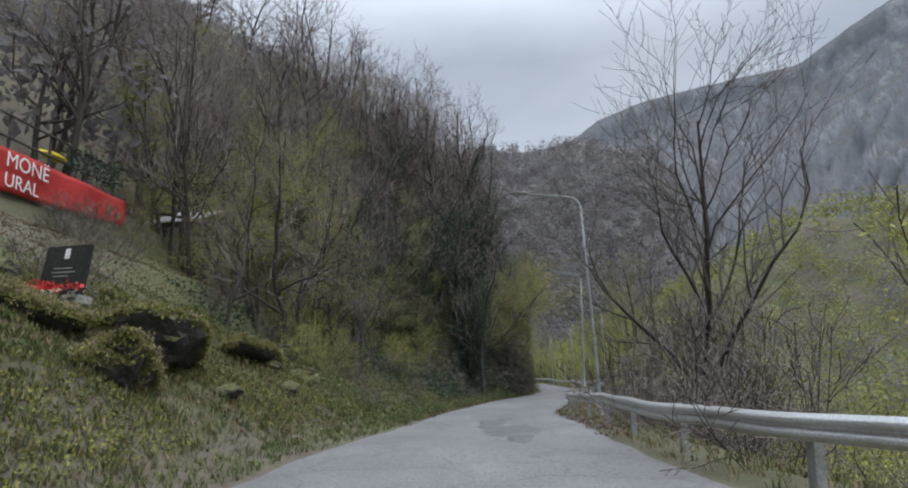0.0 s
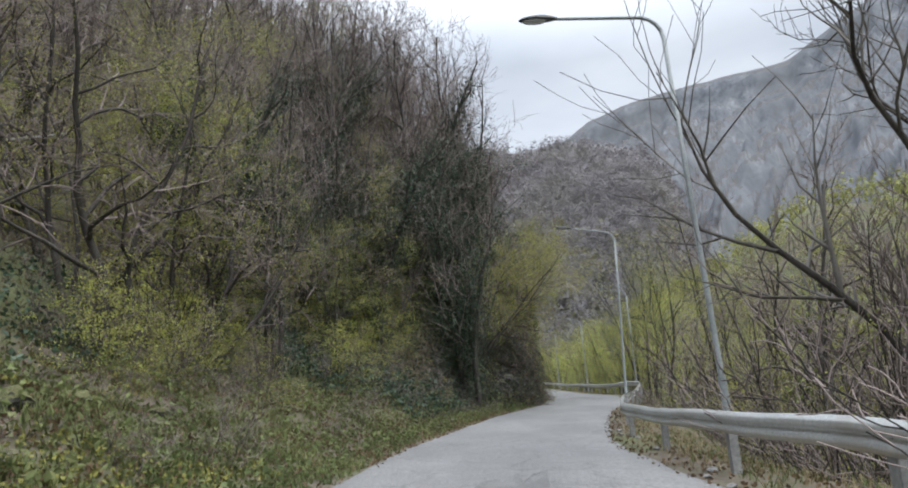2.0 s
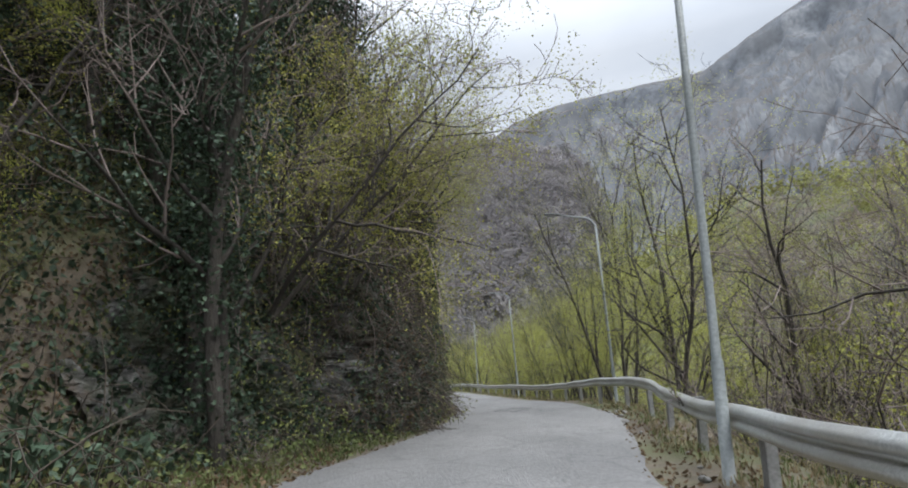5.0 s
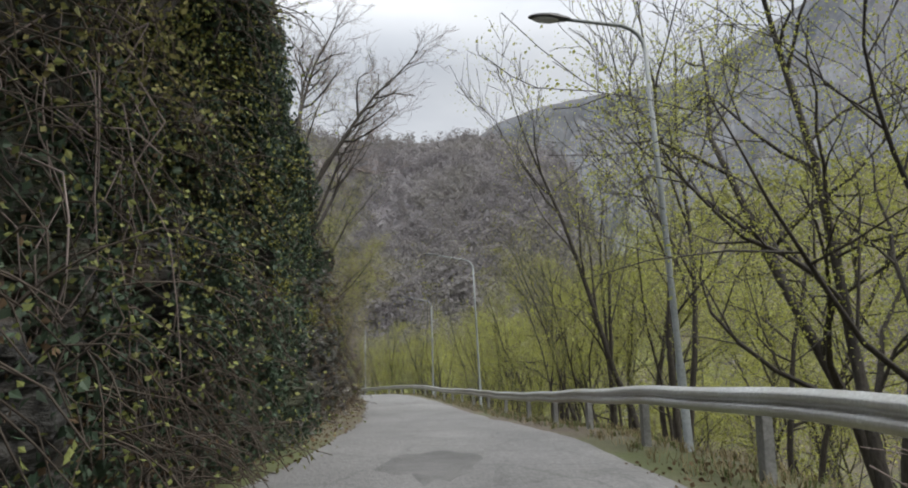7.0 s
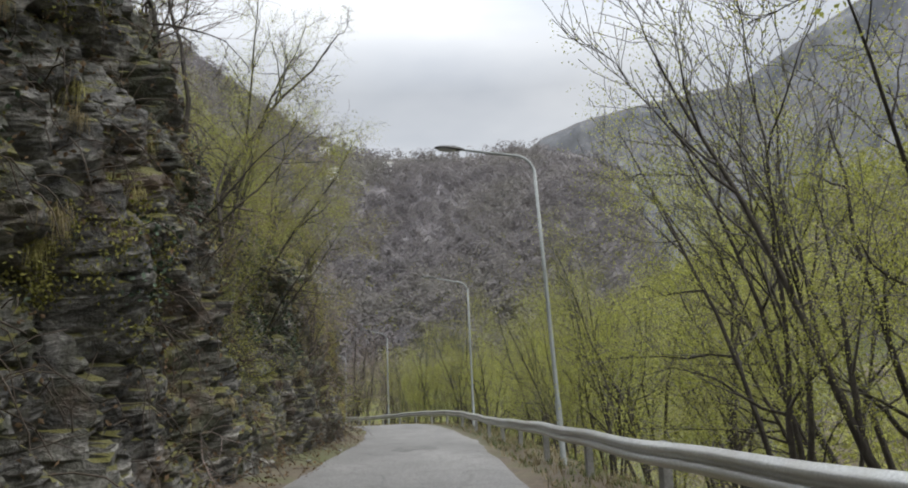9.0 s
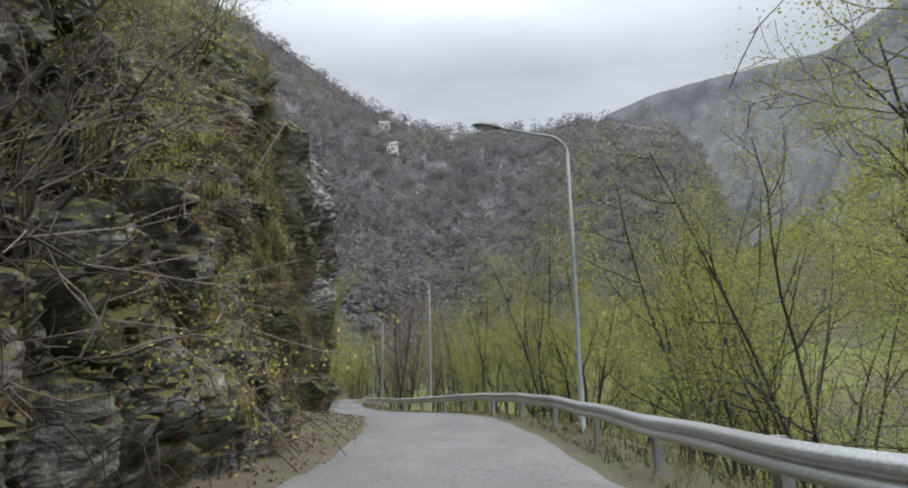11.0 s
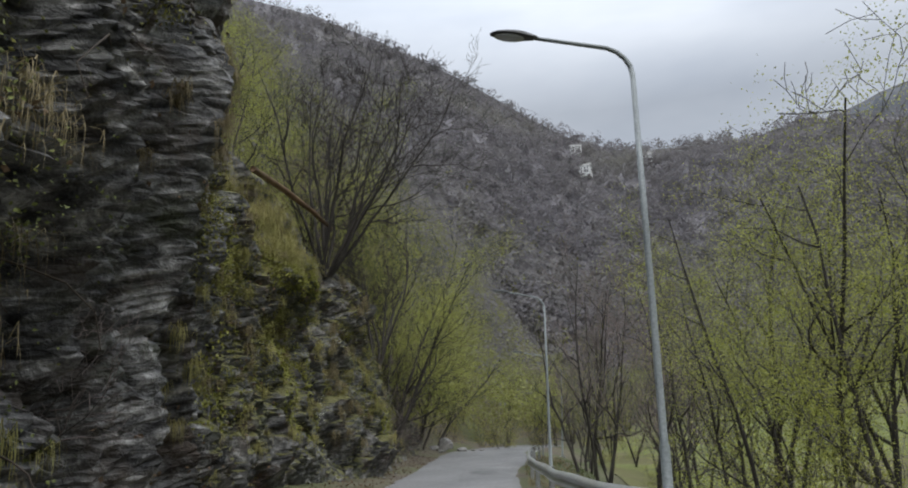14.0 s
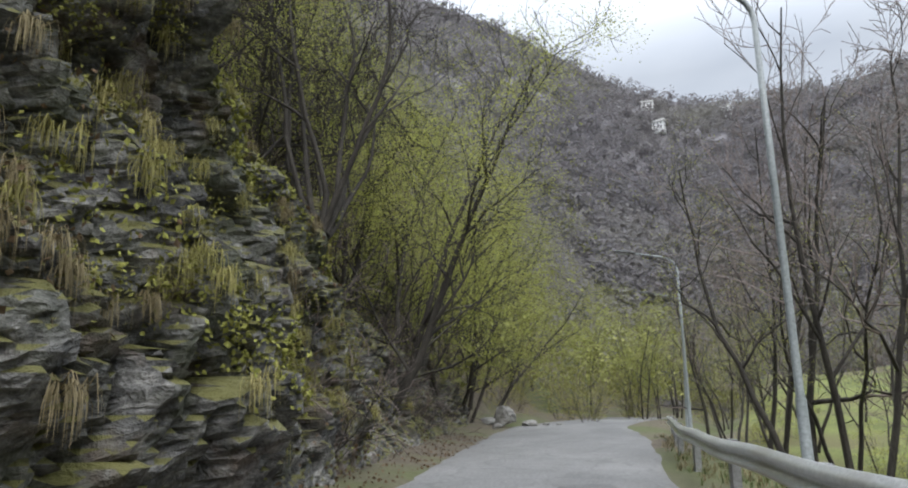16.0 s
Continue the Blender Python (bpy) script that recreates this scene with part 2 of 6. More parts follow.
M_MOSS = surface("yellow_moss", [(0.15, 0.15, 0.038), (0.25, 0.24, 0.065)], 1.2, 0.95, 0.8, 10)
M_LUSHMOSS = surface("lush_moss", [(0.19, 0.20, 0.045), (0.30, 0.295, 0.075)], 1.2, 0.95, 0.8, 10)
# hillside tones are lightened and blued to carry the valley haze
M_HILL = surface("haze_toned_wooded_hillside", [(0.14, 0.131, 0.14), (0.17, 0.16, 0.166), (0.18, 0.172, 0.155)], 0.02, 0.95, 1.0, 12, tint=(0.08, 0.073, 0.074), tint_scale=0.008)
# distance haze is mixed into the rock tones as a blue cast
M_MOUNT = surface("haze_toned_rocky_mountain", [(0.10, 0.108, 0.122), (0.138, 0.146, 0.16), (0.23, 0.236, 0.245)], 0.022, 0.95, 1.0, 7, (0.34, 0.70), (1, 1, 0.7), tint=(0.115, 0.118, 0.125), tint_scale=0.007, up_tone=(0.098, 0.095, 0.096), up_from=0.98)
# brown of the bare twigs is greyed so that haze sits in the colour
M_FARWOOD = surface("haze_toned_bare_woods", [(0.185, 0.174, 0.187), (0.225, 0.211, 0.221), (0.24, 0.23, 0.21)], 0.012, 0.95, 0, 10, per_piece=0.04, translucent=0.5)
M_FARGREEN = surface("budding_far_woods", [(0.20, 0.205, 0.08), (0.27, 0.275, 0.10), (0.33, 0.32, 0.125)], 0.02, 0.9, 0, 10, per_piece=0.3, translucent=0.4)
M_GRANITE = surface("polished_black_granite", [(0.018, 0.019, 0.021), (0.035, 0.036, 0.04)], 8, 0.25, 0, 20, gloss=0.5)
M_RED = surface("red_printed_cloth", [(0.33, 0.025, 0.022), (0.42, 0.035, 0.03)], 0.8, 0.75, 0, 10)
M_WHITE = surface("white_print", [(0.72, 0.72, 0.70), (0.8, 0.8, 0.78)], 2, 0.8)
M_PETAL = surface("red_petals", [(0.45, 0.03, 0.03), (0.55, 0.06, 0.05)], 5, 0.6, 0, 6, per_piece=0.4, translucent=0.3)
M_YELLOW = surface("yellow_plastic_sheet", [(0.62, 0.47, 0.02), (0.75, 0.6, 0.04)], 2, 0.45)
M_PLANK = surface("grey_weathered_wood", [(0.05, 0.042, 0.035), (0.10, 0.088, 0.074)], 1.5, 0.9, 0.5, 12, stretch=(1, 0.2, 1))
M_SHEET = surface("pale_corrugated_roofing", [(0.38, 0.38, 0.37), (0.5, 0.5, 0.49)], 1.0, 0.6, 0.2, 10)
M_CONCRETE = surface("rough_concrete", [(0.25, 0.245, 0.23), (0.36, 0.35, 0.33)], 1.5, 0.9, 0.5, 14)
M_MEADOW = surface("meadow_turf", [(0.10, 0.115, 0.035), (0.16, 0.175, 0.055)], 0.3, 0.95, 0.6, 16, tint=(0.115, 0.10, 0.05), tint_scale=0.12)
M_BLOSSOM = surface("white_blossom", [(0.6, 0.62, 0.5), (0.75, 0.76, 0.68)], 4, 0.7, 0, 6, per_piece=0.2, translucent=0.2)
M_POLYMER = surface("orange_brown_log", [(0.10, 0.062, 0.036), (0.20, 0.125, 0.07)], 2, 0.9, 0.5, 10)
M_RUST = surface("rusty_boards", [(0.14, 0.06, 0.045), (0.24, 0.10, 0.07)], 2.0, 0.85, 0.3, 10)
M_STEM = surface("dark_hanging_stems", [(0.05, 0.04, 0.032), (0.10, 0.082, 0.066)], 0.6, 0.95, 0, 6)


def asphalt():
    """Old asphalt: grey aggregate, darker mended patches, hair cracks."""
    m = surface("old_asphalt", [(0.14, 0.138, 0.135), (0.175, 0.172, 0.168), (0.215, 0.211, 0.205)], 0.4, 0.85, 0.55, 60, stretch=(1.0, 0.35, 1.0))
    n, l = m.node_tree.nodes, m.node_tree.links
    b = n["Principled BSDF"]
    base = b.inputs["Base Color"].links[0].from_socket
    co = n.new("ShaderNodeTexCoord")
    warp = n.new("ShaderNodeTexNoise")
    warp.inputs["Scale"].default_value, warp.inputs["Detail"].default_value = 0.9, 4.0
    l.new(co.outputs["Object"], warp.inputs["Vector"])
    add = n.new("ShaderNodeMixRGB")
    add.blend_type, add.inputs[0].default_value = "ADD", 0.9
    l.new(co.outputs["Object"], add.inputs[1])
    l.new(warp.outputs["Color"], add.inputs[2])
    cells = n.new("ShaderNodeTexVoronoi")
    cells.feature = "DISTANCE_TO_EDGE"
    cells.inputs["Scale"].default_value = 0.55
    l.new(add.outputs["Color"], cells.inputs["Vector"])
    crack = n.new("ShaderNodeValToRGB")
    crack.color_ramp.elements[0].position, crack.color_ramp.elements[0].color = 0.008, (0.45, 0.45, 0.45, 1)
    crack.color_ramp.elements[1].position, crack.color_ramp.elements[1].color = 0.03, (1, 1, 1, 1)
    l.new(cells.outputs["Distance"], crack.inputs["Fac"])
    patch = n.new("ShaderNodeTexNoise")
    patch.inputs["Scale"].default_value, patch.inputs["Detail"].default_value = 0.5, 7.0
    l.new(add.outputs["Color"], patch.inputs["Vector"])
    shade = n.new("ShaderNodeValToRGB")
    e = shade.color_ramp.elements
    e[0].position, e[0].color = 0.1, (0.86, 0.86, 0.86, 1)
    e[1].position, e[1].color = 0.75, (1.06, 1.06, 1.06, 1)
    l.new(patch.outputs["Fac"], shade.inputs["Fac"])
    one, two = n.new("ShaderNodeMixRGB"), n.new("ShaderNodeMixRGB")
    for x in (one, two):
        x.blend_type, x.inputs[0].default_value = "MULTIPLY", 1.0
    two.inputs[0].default_value = 0.3
    l.new(base, one.inputs[1])
    l.new(shade.outputs["Color"], one.inputs[2])
    l.new(one.outputs["Color"], two.inputs[1])
    l.new(crack.outputs["Color"], two.inputs[2])
    l.new(two.outputs["Color"], b.inputs["Base Color"])
    return m


M_ASPHALT = asphalt()
M_PATCH = surface("newer_asphalt", [(0.10, 0.099, 0.097), (0.13, 0.128, 0.125), (0.165, 0.162, 0.158)], 1.2, 0.85, 0.5, 40)
# ---- plan: the way of the road, its edges and the foot of the rock ----
EYE = 1.25
ROAD_Y = np.array([-300.0, -60, -20] + [r[2] for r in PATH] + [152, 166, 176, 186, 196, 206, 400])
ROAD_X = np.array([-2.0, -0.6, -0.2] + [r[1] for r in PATH] + [1.1, -2.6, -4.8, -5.2, -5.0, -5.0, -12])
ROAD_Z = np.array([0.0, 0.0, 0.0] + [r[3] - EYE for r in PATH] + [-0.5, -0.45, -0.4, -0.4, -0.4, -0.4, -0.4])
FINE_Y = np.arange(-300.0, 400.0, 0.5)


def smooth(v, w):
    k = np.hanning(2 * w + 1)
    return np.convolve(np.pad(v, w, mode="edge"), k / k.sum(), "valid")


FINE_X, FINE_Z = smooth(np.interp(FINE_Y, ROAD_Y, ROAD_X), 7), smooth(np.interp(FINE_Y, ROAD_Y, ROAD_Z), 12)
FINE_H = np.arctan(smooth(np.gradient(FINE_X, FINE_Y), 5))


def way(y):
    """Middle of the car's lane at y: x, z and the heading to the right."""
    return np.interp(y, FINE_Y, FINE_X), np.interp(y, FINE_Y, FINE_Z), np.interp(y, FINE_Y, FINE_H)


def beside(y, across, up=0.0):
    """The place that lies across metres to the right of the way at y."""
    x, z, h = way(y)
    return x + across * np.cos(h), y - across * np.sin(h), z + up


def table(*pairs):
    ys, vs = zip(*pairs)
    return lambda y: np.interp(y, ys, vs)


edge_left = table((-60, 3.4), (5, 3.4), (18, 3.2), (30, 4.0), (45, 4.2), (55, 3.4), (65, 3.1), (76, 2.9), (100, 2.9), (115, 2.8), (138, 2.8), (150, 2.6), (166, 2.8), (190, 3.0))
edge_right = table((-60, 3.4), (4, 3.2), (10, 2.8), (18, 2.3), (28, 1.2), (45, 1.2), (55, 2.0), (65, 1.9), (76, 1.6), (100, 1.7), (115, 1.5), (138, 1.5), (150, 2.0), (164, 3.4), (190, 3.0))
rail_at = table((-60, 4.3), (0, 4.2), (6, 3.9), (10, 3.4), (18, 2.8), (25, 2.1), (31, 1.6), (40, 1.7), (50, 2.4), (58, 2.9), (65, 2.6), (75, 2.9), (84, 2.8), (97, 2.5), (105, 2.3), (120, 2.1), (142, 2.0), (155, 3.0), (164, 4.2))
rail_up = table((-60, 0.8), (50, 0.82), (56, 1.0), (63, 1.0), (72, 0.8), (200, 0.8))
rock_foot = table((36, 8.5), (42, 7.2), (46, 6.4), (50, 5.2), (54, 3.9), (58, 3.6), (64, 3.6), (70, 3.8), (79, 4.0), (86, 3.8), (92, 4.0), (99, 4.0), (104, 3.8), (107, 4.8), (112, 5.8),
                  (116, 5.9), (119, 5.0), (121.5, 4.0), (124, 4.2), (127, 4.8), (129.5, 4.5), (130.6, 4.5), (132.2, 5.3), (136, 5.1), (139, 4.5), (142, 4.1), (144.5, 3.6), (148, 3.6), (152, 3.7), (158, 3.9), (168, 4.3), (176, 5.0), (200, 6.0))
rock_high = table((36, 0.0), (46, 1.5), (52, 6.0), (58, 9.0), (75, 9.0), (88, 7.0), (104, 5.0), (106, 7.0), (110, 11.5), (125, 12.5), (130.4, 11.2), (132, 9.2), (138, 9.0), (141, 8.6), (143, 7.2), (145, 6.4), (148, 5.8), (151, 5.2), (156, 3.7), (162, 2.7), (168, 2.2), (200, 2.0))
rock_lean = table((36, 1.0), (52, 0.35), (58, 0.12), (75, 0.12), (90, 0.2), (104, 0.12), (110, 0.06), (120, 0.04), (125, -0.02), (130.5, -0.05), (132, 0.08), (143, 0.1), (146, 0.16), (150, 0.24), (158, 0.4), (168, 0.5), (200, 0.8))
rock_tilt = table((36, -19.2), (105, 1.5), (113, 3.0), (128, 4.2), (172, 10.0))
bank_share = table((-100, 1.0), (32, 1.0), (50, 0.0), (160, 0.0), (175, 0.0))

LATTICE = np.random.RandomState(7).rand(64, 64, 64)


def rough(x, y, z=0.0, octaves=4, gain=0.5):
    """Value noise, about -1 to 1, over arrays of places."""
    x, y, z = np.broadcast_arrays(np.asarray(x, float), np.asarray(y, float), np.asarray(z, float))
    total, size, amp = np.zeros(x.shape), 0.0, 1.0
    for o in range(octaves):
        p = [v * 2**o + 17.3 * o for v in (x, y, z)]
        i = [np.floor(v).astype(int) for v in p]
        f = [(lambda w: w * w * (3 - 2 * w))(v - w) for v, w in zip(p, i)]
        for a in (0, 1):
            for b in (0, 1):
                for c in (0, 1):
                    w = (f[0] if a else 1 - f[0]) * (f[1] if b else 1 - f[1]) * (f[2] if c else 1 - f[2])
                    total += amp * w * (2 * LATTICE[(i[0] + a) % 64, (i[1] + b) % 64, (i[2] + c) % 64] - 1)
        size, amp = size + amp, amp * gain
    return total / size


def ground_height(x, y):
    """Height of the ground sheet over arrays of x and y."""
    cx, cz, h = way(y)
    lat = (x - cx) * np.cos(h)
    # right: shoulder, fall to the river, valley floor, far slope
    r = lat - edge_right(y)
    right = np.interp(r, [-1, 0.2, 1.0, 2.2, 9, 16, 34, 44, 130, 400, 3000], [-0.06, -0.06, -0.03, -0.25, -4.5, -6.5, -6.5, -3.5, 42, 70, 90])
    wide = np.interp(r, [-1, 0.2, 1.0, 2.2, 9, 14, 20, 62, 130, 400, 3000], [-0.06, -0.06, -0.03, -0.25, -2.6, -2.8, -2.4, 4.5, 42, 70, 90])
    wide = wide + np.clip((y - 162) * 0.11, 0, 7) * np.clip((r - 4) / 5, 0, 1) * np.clip((300 - y) / 60, 0, 1)
    open_valley = np.clip((y - 128) / 18, 0, 1)
    right = right * (1 - open_valley) + wide * open_valley
    # left: grassy bank first, rock further on
    l = -lat - edge_left(y)
    bank = np.interp(l, [-1, 0, 0.9, 1.5, 2.3, 5.0, 6.2, 11, 13.9, 14.6, 18, 70, 300, 3000], [-0.06, -0.05, 0.12, 0.8, 1.6, 2.7, 3.4, 6.2, 7.5, 9.4, 10.0, 50, 150, 200])
    back = -lat - rock_foot(y) - np.interp(y, [58, 74], [0.6, 1.7])
    high, lean = rock_high(y), np.maximum(rock_lean(y) + 0.1, 0.12)
    face = np.where(back < 0, np.clip((l - 0.4) * 0.12, -0.06, 0.35), np.minimum(back / lean, high))
    top = back - high * lean
    rock = np.where(top > 0, high + np.interp(top, [0, 60, 300, 3000], [0, 46, 140, 200]) * (1 + 0.8 * np.clip((y - 150) / 35, 0, 1)), face)
    bank = bank + np.clip((l - 1.0) / 1.2, 0, 1) * np.clip((9 - l) / 3, 0, 1) * (0.55 * rough(x * 0.55, y * 0.55, 3.3, 3) + 0.35 * np.floor(2.2 * rough(x * 0.4, y * 0.4, 6.1, 2)) / 2.2)
    bank = bank - 0.85 * np.clip((y - 18) / 6, 0, 1) * np.clip((40 - y) / 6, 0, 1) * np.clip((l - 1) / 1.5, 0, 1) * np.clip((11 - l) / 4, 0, 1)
    s = bank_share(y)
    left = s * bank + (1 - s) * rock
    z = np.where(lat > 0, right, np.where(l < 0, -0.06, left))
    off = np.clip((np.maximum(r, l) - 0.6) / 3, 0, 1)
    return cz * np.clip(1 - (np.abs(lat) - 10) / 60, 0, 1) + z + off * (0.35 * rough(x * 0.35, y * 0.35) + np.clip(np.abs(lat) / 40 - 0.3, 0, 6) * 2.5 * rough(x * 0.03, y * 0.03))


def sheet(name, grid, material, smooth_faces=True):
    """A mesh from an array of places, rows by columns."""
    a, b = grid.shape[:2]
    k = np.arange(a * b).reshape(a, b)
    faces = np.stack([k[:-1, :-1], k[1:, :-1], k[1:, 1:], k[:-1, 1:]], -1).reshape(-1, 4)
    return raw_mesh(name, grid.reshape(-1, 3), faces, material, smooth_faces)


def raw_mesh(name, places, faces, material, smooth_faces=False):
    me = bpy.data.meshes.new(name)
    faces = np.asarray(faces, dtype=np.int32)
    n, k = faces.shape
    me.vertices.add(len(places))
    me.vertices.foreach_set("co", np.asarray(places, dtype=np.float32).ravel())
    me.loops.add(n * k)
    me.loops.foreach_set("vertex_index", faces.ravel())
    me.polygons.add(n)
    me.polygons.foreach_set("loop_start", np.arange(0, n * k, k, dtype=np.int32))
    me.polygons.foreach_set("use_smooth", np.full(n, smooth_faces))
    me.materials.append(material)
    me.update(calc_edges=True)
    me.validate()
    return me


def part(name, data, parent, label=""):
    """Links a mesh as one part under a thing or under another part. data: a mesh, or a bmesh with its material."""
    if isinstance(data, tuple):
        bm, material = data
        data = bpy.data.meshes.new(name)
        bm.to_mesh(data)
        bm.free()
        data.materials.append(material)
    ob = new(name, data)
    ob.parent = parent
    return tagged(ob, label)


def axis_steps(lo, hi, step, far):
    grow = [0.0]
    d = step
    while grow[-1] < far:
        d *= 1.14
        grow.append(grow[-1] + d)
    return np.r_[[lo - g for g in grow[:0:-1]], np.arange(lo, hi, step), [hi + g for g in grow]]


gx, gy = np.meshgrid(axis_steps(-16.0, 24.0, 0.5, 2600), axis_steps(-14.0, 192.0, 0.6, 2600))
ground = new("ground", sheet("ground", np.stack([gx, gy, ground_height(gx, gy)], -1), M_SOIL))
tagged(ground, "dark soil and grass of the valley slopes", "ground", kind="structure")

# road, with a worn uneven edge
ry = np.arange(-60.0, 200.0, 0.5)
cols = np.linspace(0, 1, 13)
lft = edge_left(ry) + 0.18 * rough(ry * 0.5, 3.1)
rgt = edge_right(ry) + 0.22 * rough(ry * 0.45, 9.7)
acr = -lft[:, None] + (lft + rgt)[:, None] * cols[None]
bx, by, bz = beside(ry[:, None], acr)
edge_fall = np.where((cols == 0) | (cols == 1), -0.05, 0.0)[None]
road = new("road", sheet("road", np.stack([bx, by, bz + edge_fall + 0.012 * rough(bx, by)], -1), M_ASPHALT))
tagged(road, "worn grey asphalt country road without markings", "road", kind="structure")


def road_patch(y, across, long, wide, seed):
    """A mended place: a thin, dark, ragged sheet of newer asphalt on the road."""
    ring = np.linspace(0, 2 * np.pi, 29)[:-1]
    out = 0.95 + 1.3 * rough(np.cos(ring) * 1.3 + seed * 3.1, np.sin(ring) * 1.3 - seed, seed, 4, 0.6)
    grid = []
    for share in (0.0, 0.5, 0.97, 1.0):
        px, py, pz = beside(y + share * out * np.cos(ring) * long / 2, across + share * out * np.sin(ring) * wide / 2)
        grid.append(np.stack([px, py, pz + 0.012 * rough(px, py) + (0.006 if share < 1 else -0.004)], -1))
    grid = np.stack([np.concatenate([g, g[:1]]) for g in grid])
    ob = new("road_patch", sheet("road_patch", grid, M_PATCH))
    tagged(ob, "dark mended patch in the worn asphalt", "road", kind="structure")


for spot in ((17.0, 0.5, 5.5, 1.5, 1.0), (21.0, -0.8, 6.5, 0.9, 2.0), (62.0, -0.9, 3.0, 1.1, 4.0), (94.0, -0.6, 3.4, 1.2, 5.0), (122.0, -1.2, 4.0, 1.4, 6.0), (148.0, 0.2, 3.0, 1.3, 7.0)):
    road_patch(*spot)


def ridge(name, crest, bow, keep, material, label, cliff=0.0, step=6.0, jag=6.0, gully=0.0):
    """A mountain side: a crest line of x, y, z that falls towards the valley to keep metres from its middle, and a short way behind."""
    pts = np.array(crest, float)
    run = np.r_[0, np.cumsum(np.linalg.norm(np.diff(pts[:, :2], axis=0), axis=1))]
    u = np.arange(0, run[-1], step)
    c = np.stack([np.interp(u, run, pts[:, i]) for i in range(3)], -1)
    nx, ny = 10 - c[:, 0], 120 - c[:, 1]
    away = np.hypot(nx, ny)
    nx, ny = nx / away, ny / away
    reach = (away - keep)[:, None]
    share = np.r_[-0.5, -0.2, -0.07, -0.02, np.linspace(0, 1, int(reach.max() / step))][None]
    v = share * reach
    fall = np.where(v < 0, -v * 0.35, (c[:, 2, None] + 30) * np.clip(share, 0, 1) ** bow)
    if cliff:
        fall = fall + np.interp(v, [0, 25, 34, 60, 72, 400], [0, 4, cliff, cliff, 1.5 * cliff, 0])
    x = c[:, 0, None] + nx[:, None] * v
    y = c[:, 1, None] + ny[:, None] * v
    n1 = rough(x * 0.006, y * 0.006, 2.2, 4)
    z = c[:, 2, None] - fall + n1 * np.clip(v / 120, 0, 1) * 26 + jag * rough(x * 0.05, y * 0.05, 1.0, 3) * np.clip(v / 30 + 0.3, 0.1, 1)
    if gully:
        along = u[:, None] + 0.35 * v + 40 * n1
        z = z + gully * np.clip(v / 90, 0, 1) * (1 - 2.2 * np.abs(rough(along * 0.015, v * 0.004, 5.0, 5, 0.6)))
    ob = new(name, sheet(name, np.stack([x, y, z], -1), material))
    tagged(ob, label, "mountain", kind="structure")
    return x, y, z


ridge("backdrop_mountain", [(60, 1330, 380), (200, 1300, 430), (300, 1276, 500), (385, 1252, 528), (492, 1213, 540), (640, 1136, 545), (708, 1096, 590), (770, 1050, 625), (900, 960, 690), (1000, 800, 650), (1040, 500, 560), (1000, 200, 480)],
              0.9, 420, M_MOUNT, "distant grey rocky mountain with pale cliff bands, its colour blued by haze", 46.0, 6.0, 8.0, 58.0)
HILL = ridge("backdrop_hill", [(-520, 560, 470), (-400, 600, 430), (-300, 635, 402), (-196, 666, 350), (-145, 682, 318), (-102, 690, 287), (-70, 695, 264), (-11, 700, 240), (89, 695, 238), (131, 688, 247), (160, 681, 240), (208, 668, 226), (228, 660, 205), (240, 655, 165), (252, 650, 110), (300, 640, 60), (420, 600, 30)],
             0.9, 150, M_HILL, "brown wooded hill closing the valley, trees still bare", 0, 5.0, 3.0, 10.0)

# ---- rock face beside the road ----
cy = np.r_[np.arange(46.0, 76.0, 0.095), np.arange(76.0, 158.0, 0.075), np.arange(158.0, 172.0, 0.15)]
cv = np.r_[np.arange(-0.3, 8.0, 0.055), np.arange(8.0, 15.5, 0.16)]
Y, V = np.meshgrid(cy, cv, indexing="ij")
hi, le = rock_high(Y), rock_lean(Y)
over = np.maximum(V - hi, 0)
lat_in = rock_foot(Y) + le * np.minimum(V, hi) + 1.15 * over
# height within the dipping, gently folded beds
bed = V - rock_tilt(Y) + 0.55 * rough(Y * 0.3, V * 0.3, 5.0) + 0.12 * rough(Y * 1.2, V * 1.2, 15.0, 2)
BLOCKS = np.random.RandomState(3).rand(4096)


def window_y(v, lo, hi, soft):
    return np.clip((v - lo) / soft, 0, 1) * np.clip((hi - v) / soft, 0, 1)


